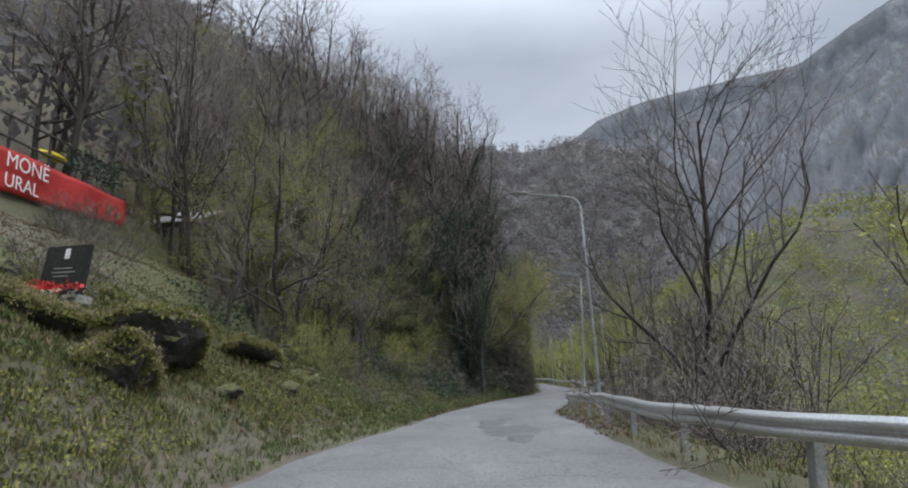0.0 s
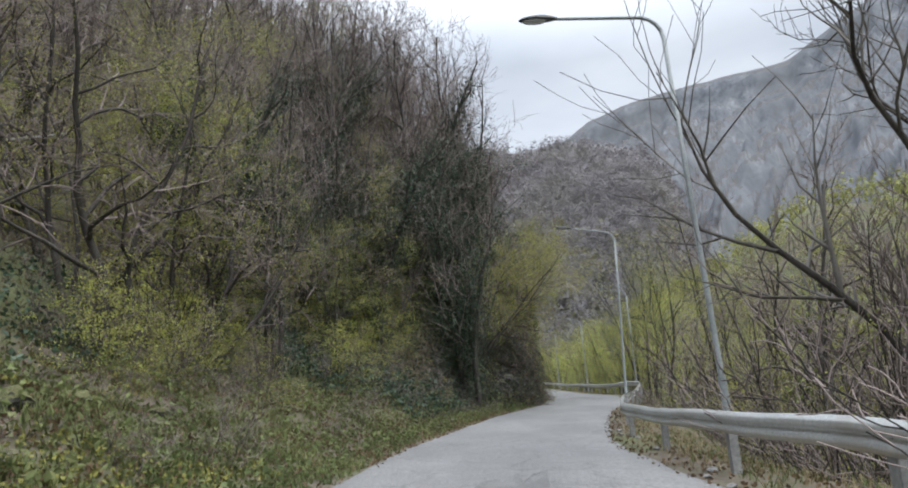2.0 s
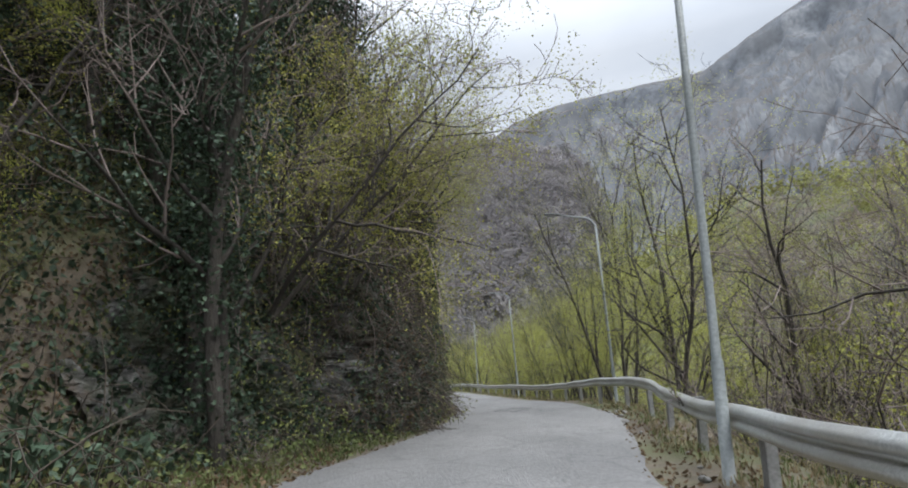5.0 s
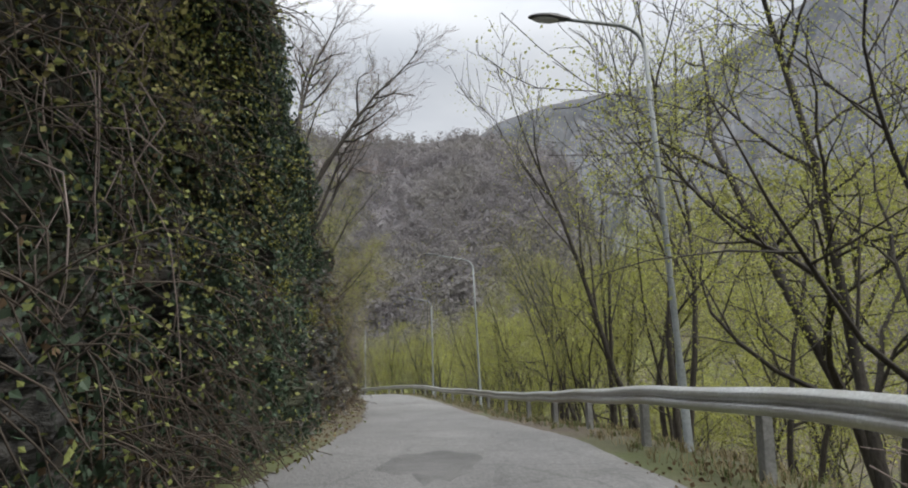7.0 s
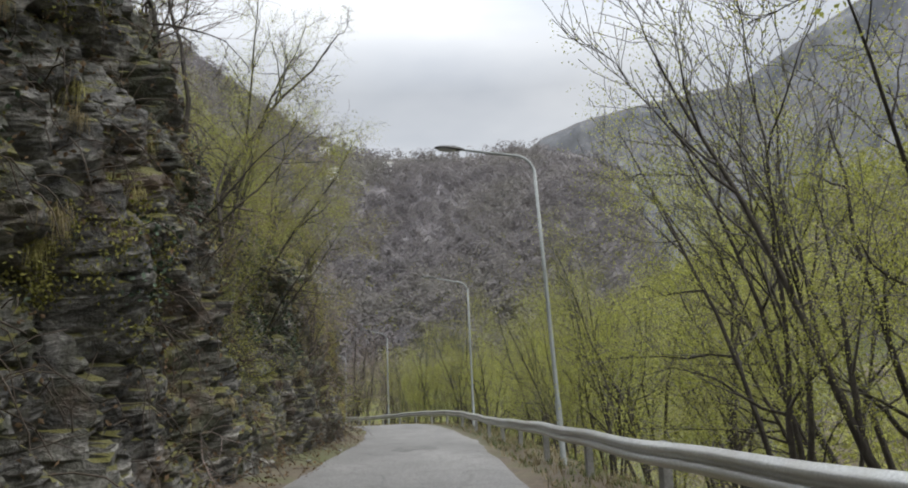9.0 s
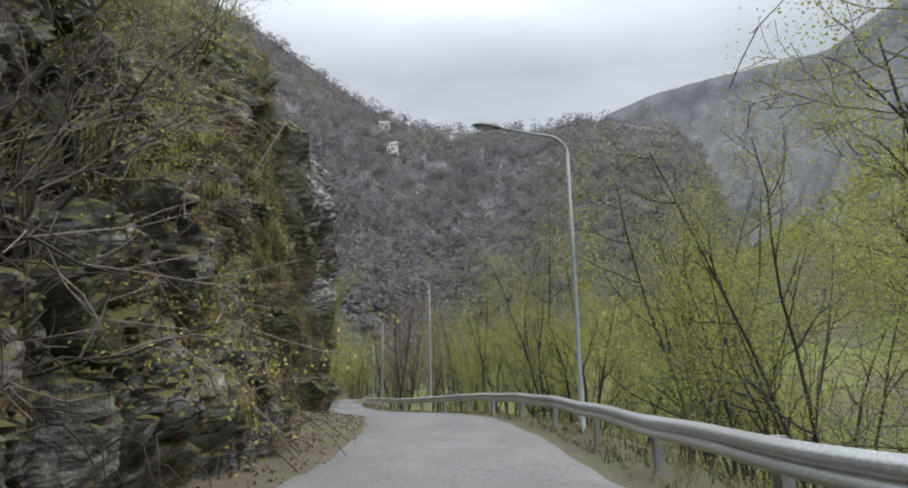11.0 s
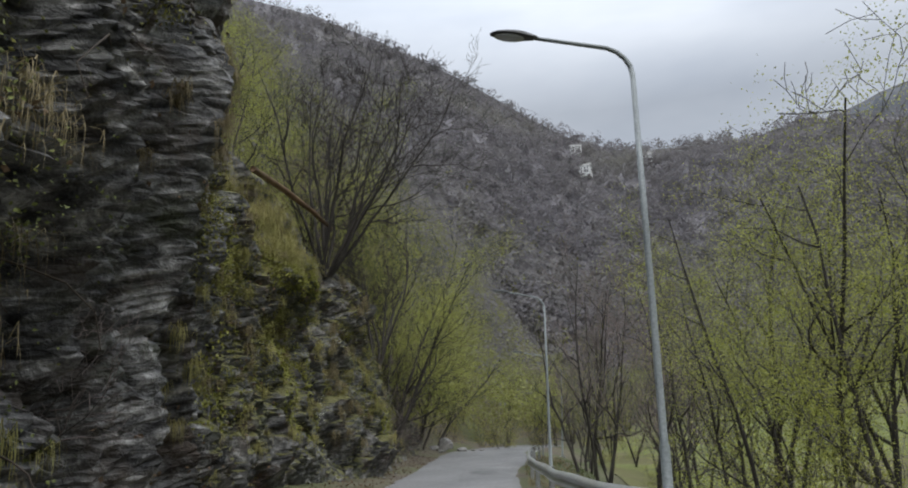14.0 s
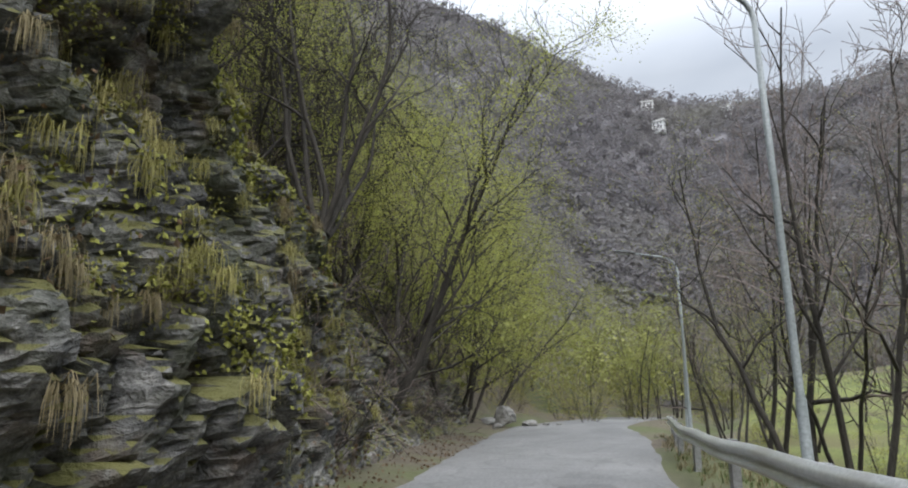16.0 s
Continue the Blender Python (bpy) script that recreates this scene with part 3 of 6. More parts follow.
def facets(long, tall, tip, seed, crack_wide=0.07):
    """Angular broken blocks: cells of about long by tall metres that dip by tip, each a tilted plane that stands out by its own amount, parted by cracks."""
    wy, wv = Y + 0.35 * long * rough(Y / long, V / tall, seed, 2), V + 0.35 * tall * rough(Y / long, V / tall, seed + 4, 2)
    a, b = (wy + tip * wv) / long, (wv - tip * wy) / tall
    ia, ib = np.floor(a).astype(int), np.floor(b).astype(int)
    near, next_near = np.full(a.shape, 9.0), np.full(a.shape, 9.0)
    out = np.zeros(a.shape)
    for da in (-1, 0, 1):
        for db in (-1, 0, 1):
            key = (ia + da) * 131 + (ib + db) * 717 + int(seed * 57)
            r = [BLOCKS[(key * k) % 4093] for k in (1, 3, 7, 11, 13)]
            u, v = a - ia - da - r[0], b - ib - db - r[1]
            d = np.hypot(u, v)
            closer = d < near
            next_near = np.where(closer, near, np.minimum(next_near, d))
            out = np.where(closer, (r[2] - 0.5) + 1.1 * (r[3] - 0.5) * u + (0.9 * r[4] - 0.15) * v, out)
            near = np.where(closer, d, near)
    return out - 0.6 * np.clip(1 - (next_near - near) / crack_wide, 0, 1)


big = rough(Y * 0.22, V * 0.13, 3.0, 2)
lump = rough(Y * 0.75, V * 0.36, 13.0, 2)
grit = rough(Y * 3.2, V * 4.2, 4.0, 3, 0.6)
crack = np.abs(rough(Y * 0.55 + 0.35 * V, V * 0.10, 6.0, 2))
flute = window_y(Y, 117.5, 131.5, 1.2)
strata = rough(bed * 2.6, Y * 0.22, 1.0, 3, 0.6)
push = 0.8 * big + 0.45 * lump + 0.03 * grit - 0.6 * np.clip(0.15 - crack, 0, 1) * 5
push += (1 - 0.6 * flute) * (0.55 * facets(1.2, 2.2, 0.3, 1.0) + 0.27 * facets(0.5, 0.8, 0.35, 5.0)) + np.where(Y > 131, 0.15, 0.08) * facets(0.22, 0.28, 0.4, 9.0, 0.1)
# hollows
push -= 0.5 * np.clip(rough(Y * 0.42 + 0.2 * V, V * 0.4, 33.0, 2) - 0.16, 0, 1) * 3.2 * window_y(Y, 72.0, 158.0, 4)
# upright ribs and thin wavy beds of the fluted wall
rib = 1 - 4.4 * np.abs(rough(Y * 0.4 + 0.07 * V + 0.5 * rough(Y * 0.25, V * 0.4, 44.0, 2), V * 0.08, 21.0, 2))
small_rib = 1 - 3 * np.abs(rough(Y * 1.0 + 0.12 * V, V * 0.16, 23.0, 2))
thin = (bed - 0.5 * rib - 0.15 * small_rib) / 0.23 + 0.5 * rough(Y * 0.5, V * 0.6, 46.0, 3)
thin_up = thin - np.floor(thin)
push += flute * (0.85 * np.maximum(rib, -0.9) - 0.2 + 0.34 * small_rib + (0.05 + 0.1 * lump + 0.05 * np.clip((Y - 120) / 2, 0, 1)) * (np.minimum(thin_up, (1 - thin_up) * 4) - 0.4) * 1.5 + 0.03 * np.clip(V - 5.0, 0, 5))
# grassy nose over a hollow
push += window_y(Y, 134.6, 140.4, 1.4) * (0.6 * np.clip(1 - np.abs(V - 5.9) / 1.5, 0, 1) - 0.2 * window_y(V, 3.2, 5.2, 0.5))
push -= 0.5 * window_y(Y, 128.0, 146.0, 3) * np.clip((V - 6.6) / 2.5, 0, 1)
push *= np.clip((V + 0.2) / 1.2, 0.25, 1)
px_, py_, pz_ = beside(Y, -(lat_in - push))
cliff_places = np.stack([px_, py_, pz_ + V + 0.02 * strata], -1)
SPLIT = int(np.searchsorted(cy, 77.0))
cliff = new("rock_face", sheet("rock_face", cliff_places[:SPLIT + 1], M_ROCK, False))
tagged(cliff, "dark layered schist rock face rising beside the road", "rock face", kind="structure")
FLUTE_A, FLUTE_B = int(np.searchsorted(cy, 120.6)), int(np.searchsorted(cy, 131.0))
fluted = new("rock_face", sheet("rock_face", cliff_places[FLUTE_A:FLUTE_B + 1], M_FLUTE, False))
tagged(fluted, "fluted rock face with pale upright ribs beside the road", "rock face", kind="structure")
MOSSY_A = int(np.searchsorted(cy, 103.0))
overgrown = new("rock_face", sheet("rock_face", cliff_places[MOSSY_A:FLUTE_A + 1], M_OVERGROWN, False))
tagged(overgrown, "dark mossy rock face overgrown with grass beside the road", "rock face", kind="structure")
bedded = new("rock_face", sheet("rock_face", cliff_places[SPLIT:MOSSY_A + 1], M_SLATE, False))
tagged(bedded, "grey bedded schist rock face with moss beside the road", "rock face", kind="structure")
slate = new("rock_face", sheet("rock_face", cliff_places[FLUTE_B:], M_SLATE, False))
tagged(slate, "grey broken schist rock face with straw tufts beside the road", "rock face", kind="structure")
CLIFF_N = np.cross(np.gradient(cliff_places, axis=0), np.gradient(cliff_places, axis=1))
CLIFF_N /= np.linalg.norm(CLIFF_N, axis=-1, keepdims=True) + 1e-9
# ---- guard rail ----
def tube(points, radii, sides=8, cap=True):
    """Places and quads of a round tube through the points."""
    pts = [Vector(p) for p in points]
    rings, faces = [], []
    for i, p in enumerate(pts):
        d = (pts[min(i + 1, len(pts) - 1)] - pts[max(i - 1, 0)]).normalized()
        a = d.cross(Vector((0.31, 0.95, 0.05))).normalized()
        b = d.cross(a)
        rings += [p + (a * math.cos(2 * math.pi * k / sides) + b * math.sin(2 * math.pi * k / sides)) * radii[i] for k in range(sides)]
    for i in range(len(pts) - 1):
        for k in range(sides):
            q = (k + 1) % sides
            faces.append((i * sides + k, i * sides + q, (i + 1) * sides + q, (i + 1) * sides + k))
    if cap:
        for base in (0, (len(pts) - 1) * sides):
            rings.append(pts[0] if base == 0 else pts[-1])
            c = len(rings) - 1
            faces += [(base + k, base + (k + 1) % sides, c, c) for k in range(sides)]
    return rings, faces


def poly_mesh(name, places, faces, material, smooth_faces=False):
    me = bpy.data.meshes.new(name)
    me.from_pydata([tuple(p) for p in places], [], [tuple(dict.fromkeys(f)) for f in faces])
    me.materials.append(material)
    if smooth_faces:
        me.polygons.foreach_set("use_smooth", np.full(len(me.polygons), True))
    me.update()
    return me


def box_bm(sx, sy, sz, bevel=0.0, at=(0, 0, 0)):
    bm = bmesh.new()
    bmesh.ops.create_cube(bm, size=1.0, matrix=Matrix.Translation(at) @ Matrix.Diagonal((sx, sy, sz, 1)))
    if bevel:
        bmesh.ops.bevel(bm, geom=bm.edges[:], offset=bevel, segments=2, affect="EDGES")
    return bm


W_PROFILE = [(0.00, -0.155), (0.012, -0.150), (0.035, -0.118), (0.080, -0.098), (0.080, -0.055), (0.030, -0.028), (0.008, 0.0), (0.030, 0.028), (0.080, 0.055), (0.080, 0.098), (0.035, 0.118), (0.012, 0.150), (0.0, 0.155)]


def guard_rail():
    rail = tagged(new("guard_rail"), "weathered galvanised steel guard rail along the valley side", "guard rail")
    rng = random.Random(3)
    posts = np.arange(-52.0, 164.1, 4.0)
    for a, b in zip(posts[:-1], posts[1:]):
        ys = np.linspace(a - 0.1, b + 0.1, 9)
        front, back = [], []
        for i, y in enumerate(ys):
            sag = 0.012 * math.sin(y * 1.3) + 0.02 * math.sin(y * 0.37)
            out = 0.004 * (1 if i else 0)
            for depth, store in ((0.0, front), (0.004, back)):
                for w, z in W_PROFILE:
                    x, yy, zz = beside(y, rail_at(y) + sag - w + depth - out, rail_up(y) - 0.155 + sag + z)
                    store.append((x, yy, zz))
        n, k = len(W_PROFILE), len(ys)
        faces = []
        for i in range(k - 1):
            for j in range(n - 1):
                q = i * n + j
                faces.append((q, q + n, q + n + 1, q + 1))
                faces.append((k * n + q, k * n + q + 1, k * n + q + n + 1, k * n + q + n))
        for j in (0, n - 1):
            for i in range(k - 1):
                q = i * n + j
                faces.append((q, q + n, k * n + q + n, k * n + q))
        part("beam", poly_mesh("beam", front + back, faces, M_ZINC, True), rail)
    for y in posts:
        x, yy, z = beside(y, rail_at(y) + 0.09, 0)
        h = rail_up(y) + 0.5
        bm = box_bm(0.12, 0.2, h, 0.008)
        bmesh.ops.translate(bm, verts=bm.verts, vec=(0, 0, -h / 2 + rail_up(y) - 0.03))
        p = part("post", (bm, M_POST), rail)
        p.matrix_basis = pose(x, yy, z, rng.uniform(-1.5, 1.5), rng.uniform(-1.5, 1.5), -math.degrees(way(y)[2]))


guard_rail()


# ---- street lamps ----
def street_lamp(x, y, height, arm, lean=0.0, turn=0.0, buried=1.0):
    z = float(way(y)[1])
    thing = tagged(new("street_lamp"), "tall grey steel street lamp with a bent arm over the road", "street lamp", "street lamps along the road")
    low = height - 0.75
    pole = tube([(0, 0, -buried), (0, 0, 1.3), (0, 0, 1.35), (0, 0, low * 0.6), (0, 0, low)], [0.072, 0.072, 0.055, 0.05, 0.042], 10)
    part("pole", poly_mesh("pole", *pole, M_POLE, True), thing)
    bend = [(-0.55 * (1 - math.cos(a)), 0, low + 0.55 * math.sin(a)) for a in np.radians([0, 18, 36, 54, 72, 82])]
    bx_, _, bz_ = bend[-1]
    bend += [(bx_ - (arm - 1.0) * f, 0, bz_ + 0.2 * (arm - 1.0) * f) for f in (0.5, 1.0)]
    part("footing", (box_bm(0.5, 0.5, 1.3, 0.03, (0, 0, -1.0)), M_CONCRETE), thing, "concrete footing")
    part("arm", poly_mesh("arm", *tube(bend, [0.045, 0.043, 0.042, 0.04, 0.04, 0.038, 0.035, 0.032], 8), M_POLE, True), thing)
    ex, _, ez = bend[-1]
    bm = bmesh.new()
    bmesh.ops.create_uvsphere(bm, u_segments=14, v_segments=8, radius=1.0, matrix=Matrix.Diagonal((0.42, 0.15, 0.085, 1)))
    for v in bm.verts:
        v.co.z *= 0.35 if v.co.z < 0 else 1.0
        v.co.y *= 1.0 - 0.25 * (v.co.x > 0.15)
    head = part("lamp_head", (bm, M_HEAD), thing)
    head.matrix_basis = pose(ex - 0.32, 0, ez + 0.05, 0, 8, 0)
    bm = bmesh.new()
    bmesh.ops.create_uvsphere(bm, u_segments=12, v_segments=6, radius=1.0, matrix=Matrix.Diagonal((0.26, 0.11, 0.05, 1)))
    lens = part("lens", (bm, M_LENS), head)
    lens.location = (-0.08, 0, -0.03)
    thing.matrix_basis = pose(x, y, z, 0, lean, turn)
    return thing


LAMPS = [(5.5, 25.9, 8.7, 2.6, 2.3), (8.35, 44.2, 8.3, 2.5, -1.5), (14.0, 63.0, 7.75, 1.9, 1.0), (15.4, 87.6, 7.9, 2.4, 1.5), (15.3, 106.6, 7.8, 2.3, 0.0), (10.56, 129.3, 7.8, 2.1, 0.0), (5.6, 148.1, 7.6, 2.1, 0.0), (2.9, 163.0, 6.6, 2.0, 0.0), (1.6, 176.0, 7.0, 2.0, -2.0)]
for x, y, h, arm, lean in LAMPS:
    street_lamp(x, y, h, arm, -lean, -math.degrees(float(way(y)[2])) - 4)
# ---- trees and shrubs ----
def unit(v):
    return v / (np.linalg.norm(v) + 1e-9)


def grow(rng, height, stems=1, lean=0.1, kids=(8, 5, 4), reach=0.42, low=0.3, rise=0.25, wander=0.16, fan=0.75, thick=0.012, short=0.55, fine=False):
    """Branch lines of a tree: rows of (places, radii, level)."""
    lines = []

    def branch(p, d, length, radius, level):
        n = ((10, 7, 4, 3) if fine else (8, 6, 3, 2))[min(level, 3)]
        pts, rad = [p], [radius]
        for i in range(n):
            d = unit(d + rng.normal(0, wander * (0.5 if level == 0 else 1.0), 3) + np.array([0, 0, rise * (0.5 if level == 0 else 0.35)]))
            p = p + d * length / n
            pts.append(p)
            rad.append(max(0.007, radius * (1 - 0.8 * (i + 1) / n)))
        lines.append((np.array(pts), np.array(rad), level))
        if level >= len(kids):
            return
        count = max(2, int(rng.normal(kids[level], 0.8)))
        for k in range(count):
            at = low + (1 - low) * (k + rng.random()) / count if level == 0 else 0.2 + 0.8 * (k + rng.random()) / count
            f = min(at, 0.999) * n
            i = int(f)
            q = pts[i] + (pts[i + 1] - pts[i]) * (f - i)
            axis = unit(pts[i + 1] - pts[i])
            side = unit(np.cross(axis, rng.normal(0, 1, 3)))
            nd = unit(axis * math.cos(fan) + side * math.sin(fan) * rng.uniform(0.7, 1.2))
            size = (height * reach * (1.15 - 0.65 * at) if level == 0 else length * short) * rng.uniform(0.65, 1.15)
            branch(q, nd, size, max(0.008, rad[i] * rng.uniform(0.5, 0.74)), level + 1)

    for s in range(stems):
        a = 2 * math.pi * (s + rng.random() * 0.6) / stems
        out = lean * (1.0 if stems > 1 else 0.4) * rng.uniform(0.6, 1.4)
        d = unit(np.array([math.cos(a) * out, math.sin(a) * out, 1.0]))
        start = np.array([math.cos(a), math.sin(a), 0]) * (0.15 if stems > 1 else 0) + np.array([0, 0, -0.6])
        branch(start, d, (height + 0.6) * rng.uniform(0.8, 1.05), height * thick * (0.75 if stems > 1 else 1), 0)
    return lines


def wood_mesh(name, lines, material, levels, sides=(6, 4, 3, 3)):
    places, faces, base = [], [], 0
    for pts, rad, level in lines:
        if level not in levels:
            continue
        k = sides[min(level, 3)]
        d = np.gradient(pts, axis=0)
        d /= np.linalg.norm(d, axis=1, keepdims=True) + 1e-9
        a = np.cross(d, (0.31, 0.9, 0.21))
        a /= np.linalg.norm(a, axis=1, keepdims=True) + 1e-9
        b = np.cross(d, a)
        ang = 2 * np.pi * np.arange(k) / k
        ring = pts[:, None] + rad[:, None, None] * (a[:, None] * np.cos(ang)[None, :, None] + b[:, None] * np.sin(ang)[None, :, None])
        places.append(ring.reshape(-1, 3))
        i, j = np.meshgrid(np.arange(len(pts) - 1), np.arange(k), indexing="ij")
        q = (j + 1) % k
        faces.append((base + np.stack([i * k + j, i * k + q, (i + 1) * k + q, (i + 1) * k + j], -1)).reshape(-1, 4))
        base += len(pts) * k
    return raw_mesh(name, np.concatenate(places), np.concatenate(faces), material, True)


def leaf_mesh(name, rng, centres, size, material, droop=0.2, facing=None):
    """One small pointed leaf at each centre, turned at random or about square to the directions facing."""
    n = len(centres)
    u = rng.normal(0, 1, (n, 3))
    u[:, 2] -= droop
    u /= np.linalg.norm(u, axis=1, keepdims=True)
    v = np.cross(u, rng.normal(0, 1, (n, 3)))
    v /= np.linalg.norm(v, axis=1, keepdims=True) + 1e-9
    w = np.cross(u, v)
    if facing is not None:
        w = facing + rng.normal(0, 0.2, (n, 3))
        w /= np.linalg.norm(w, axis=1, keepdims=True)
        u = np.cross(w, u)
        u /= np.linalg.norm(u, axis=1, keepdims=True) + 1e-9
        v = np.cross(w, u)
    s = (size * rng.uniform(0.6, 1.3, n))[:, None]
    fold = w * s * 0.1
    places = np.stack([centres - u * s * 0.5, centres + v * s * 0.34 - u * s * 0.08 + fold, centres + u * s * 0.5, centres - v * s * 0.34 - u * s * 0.08 + fold], 1)
    faces = 4 * np.arange(n)[:, None] + np.array([[0, 1, 2, 3]])
    return raw_mesh(name, places.reshape(-1, 3), faces, material)


def along_lines(rng, lines, levels, count, spread):
    """Places strewn along the branch lines of the given levels."""
    rows = [(pts[i], pts[i + 1]) for pts, _, level in lines if level in levels for i in range(len(pts) - 1)]
    a, b = np.array([r[0] for r in rows]), np.array([r[1] for r in rows])
    w = np.linalg.norm(b - a, axis=1)
    pick = rng.choice(len(rows), count, p=w / w.sum())
    return a[pick] + (b - a)[pick] * rng.random((count, 1)) + rng.normal(0, spread, (count, 3))


def tree(name, seed, label, category, height, leaves=0, leaf_size=0.09, leaf_material=None, twig_material=None, leaf_levels=(2, 3), spread=0.08, ivy=0, leaf_name="foliage", **shape):
    """A tree or shrub at the origin: trunk, limbs, twigs and, where it has them, leaves and ivy."""
    rng = np.random.RandomState(seed)
    lines = grow(rng, height, **shape)
    thing = tagged(new(name), label, category)
    part("trunk", wood_mesh("trunk", lines, M_BARK, (0, 1)), thing)
    tagged(part("crown", wood_mesh("crown", lines, twig_material or M_TWIG, (2, 3)), thing), kind="stuff")
    if leaves:
        sprays = np.repeat(along_lines(rng, lines, leaf_levels, leaves // 14, spread), 14, axis=0)
        sprays = sprays + rng.normal(0, 1, sprays.shape) * np.array([1.0, 1.0, 0.6]) * (0.1 + 0.011 * height)
        part(leaf_name, leaf_mesh(leaf_name, rng, sprays, leaf_size, leaf_material), thing)["kind"] = "stuff"
    if ivy:
        spots = along_lines(rng, lines, (0, 1), ivy, 0.3)
        spots = spots[spots[:, 2] < height * rng.uniform(0.45, 0.85, len(spots))]
        part("ivy", leaf_mesh("ivy", rng, spots, 0.11, M_IVY, 0.6), thing, "dark climbing ivy")["kind"] = "stuff"
    return thing


KINDS = {
    "bare": [tree("bare_tree", 10 + i, "slender bare tree with reddish-brown twigs on the slope", "tree", 10.0, stems=1 + i % 2, kids=(11, 7, 4), reach=0.38, low=0.22, rise=0.28, thick=0.0125, fan=0.78, wander=0.22) for i in range(4)],
    "green": [tree("young_leaf_tree", 30 + i, "thin dark-stemmed tree in fresh yellow-green leaf", "tree", 10.0, 11000, 0.047, M_LEAF, M_GREYTWIG, stems=1 + i % 3, kids=(8, 6, 3), reach=0.34, low=0.3, rise=0.2, thick=0.011, lean=0.12, fan=0.85, wander=0.2, spread=0.2) for i in range(5)],
    "tall": [tree("tall_leaf_tree", 170 + i, "tall many-branched tree in light green spring leaf", "tree", 13.0, 12500, 0.054, M_LEAF, M_BARK, stems=1 + i % 2, kids=(11, 7, 3), reach=0.36, low=0.15, rise=0.2, thick=0.011, lean=0.12, fan=0.85, wander=0.2, spread=0.26) for i in range(3)],
    "crooked": [tree("crooked_tree", 150 + i, "bare crooked tree with a dark trunk and spreading limbs", "tree", 9.0, 700, 0.055, M_LEAF_DULL, M_TWIG, stems=1 + i % 2, kids=(9, 7, 5), reach=0.5, low=0.25, rise=0.22, wander=0.3, fan=1.0, lean=0.3, thick=0.016, fine=True) for i in range(3)],
    "olive": [tree("olive_leaf_tree", 160 + i, "tree in dull olive-green young leaf", "tree", 7.0, 9000, 0.05, M_LEAF_DULL, M_TWIG, stems=2, kids=(9, 6, 3), reach=0.45, low=0.2, rise=0.15, wander=0.2, fan=0.95, lean=0.3, thick=0.011, spread=0.18) for i in range(2)],
    "sparse": [tree("sparse_leaf_tree", 50 + i, "thin forked tree with few budding leaves", "tree", 10.0, 2400, 0.04, M_LEAF, M_GREYTWIG, stems=1 + i % 2, kids=(9, 6, 5), reach=0.36, low=0.35, rise=0.22, thick=0.0105, lean=0.15, fan=0.75, wander=0.3, spread=0.12, fine=True) for i in range(3)],
    "forked": [tree("forked_tree", 250 + i, "slim dark forked tree with few budding leaves beside the road", "tree", 10.0, 2400, 0.042, M_LEAF, M_GREYTWIG, stems=1 + i % 2, kids=(8, 6, 5), reach=0.42, low=0.3, rise=0.3, thick=0.0095, lean=0.14, fan=0.6, wander=0.15, spread=0.12, fine=True) for i in range(3)],
    "ivied": [tree("ivy_clad_tree", 70 + i, "tall bare tree with its trunk wrapped in dark ivy", "tree", 13.0, twig_material=M_TWIG, stems=1 + i % 2, kids=(9, 6, 3), reach=0.33, low=0.22, rise=0.3, wander=0.2, thick=0.015, ivy=9500) for i in range(4)],
    "shrub": [tree("brown_shrub", 90 + i, "tangled leafless brown shrub", "shrub", 2.6, 260, 0.05, M_BUSH, M_TWIG, stems=8, kids=(7, 5), reach=0.5, low=0.15, lean=0.7, thick=0.006, wander=0.24) for i in range(3)],
    "leafy": [tree("olive_shrub", 110 + i, "dense shrub in dull olive and fresh green leaf", "shrub", 3.0, 3000, 0.05, M_LEAF_DULL, M_TWIG, leaf_levels=(1, 2), stems=7, kids=(6, 4), reach=0.5, low=0.12, lean=0.6, thick=0.007, spread=0.16) for i in range(3)],
    "fresh": [tree("fresh_green_shrub", 130 + i, "shrub in bright yellow-green spring leaf", "shrub", 3.2, 3000, 0.055, M_LEAF, M_TWIG, leaf_levels=(1, 2), stems=6, kids=(6, 4), reach=0.45, low=0.15, lean=0.5, thick=0.007, spread=0.18) for i in range(3)],
}
USED = {kind: 0 for kind in KINDS}
PLANT = random.Random(11)


def plant(kind, x, y, height=None, turn=None, tilt=(0, 0), sink=0.05, wide=1.0, which=None):
    """Stands a tree or shrub of a kind on the ground at x, y."""
    stock = KINDS[kind]
    first = stock[(USED[kind] if which is None else which) % len(stock)]
    z = float(ground_height(np.array([x]), np.array([y]))[0]) - sink
    own = {"tall": 13, "crooked": 9, "olive": 7, "bare": 10, "green": 10, "sparse": 10, "forked": 10, "ivied": 13, "shrub": 2.6, "leafy": 3, "fresh": 3.2}[kind]
    s = (height or own * PLANT.uniform(0.8, 1.2)) / own
    m = pose(x, y, z, tilt[0], tilt[1], PLANT.uniform(0, 360) if turn is None else turn) @ Matrix.Diagonal((s * wide, s * wide, s, 1))
    if USED[kind] < len(stock) and which is None:
        first.matrix_basis = m
        made = first
    else:
        made = copy_thing(first, Matrix.Identity(4))
        made.matrix_basis = m
    USED[kind] += 1
    return made


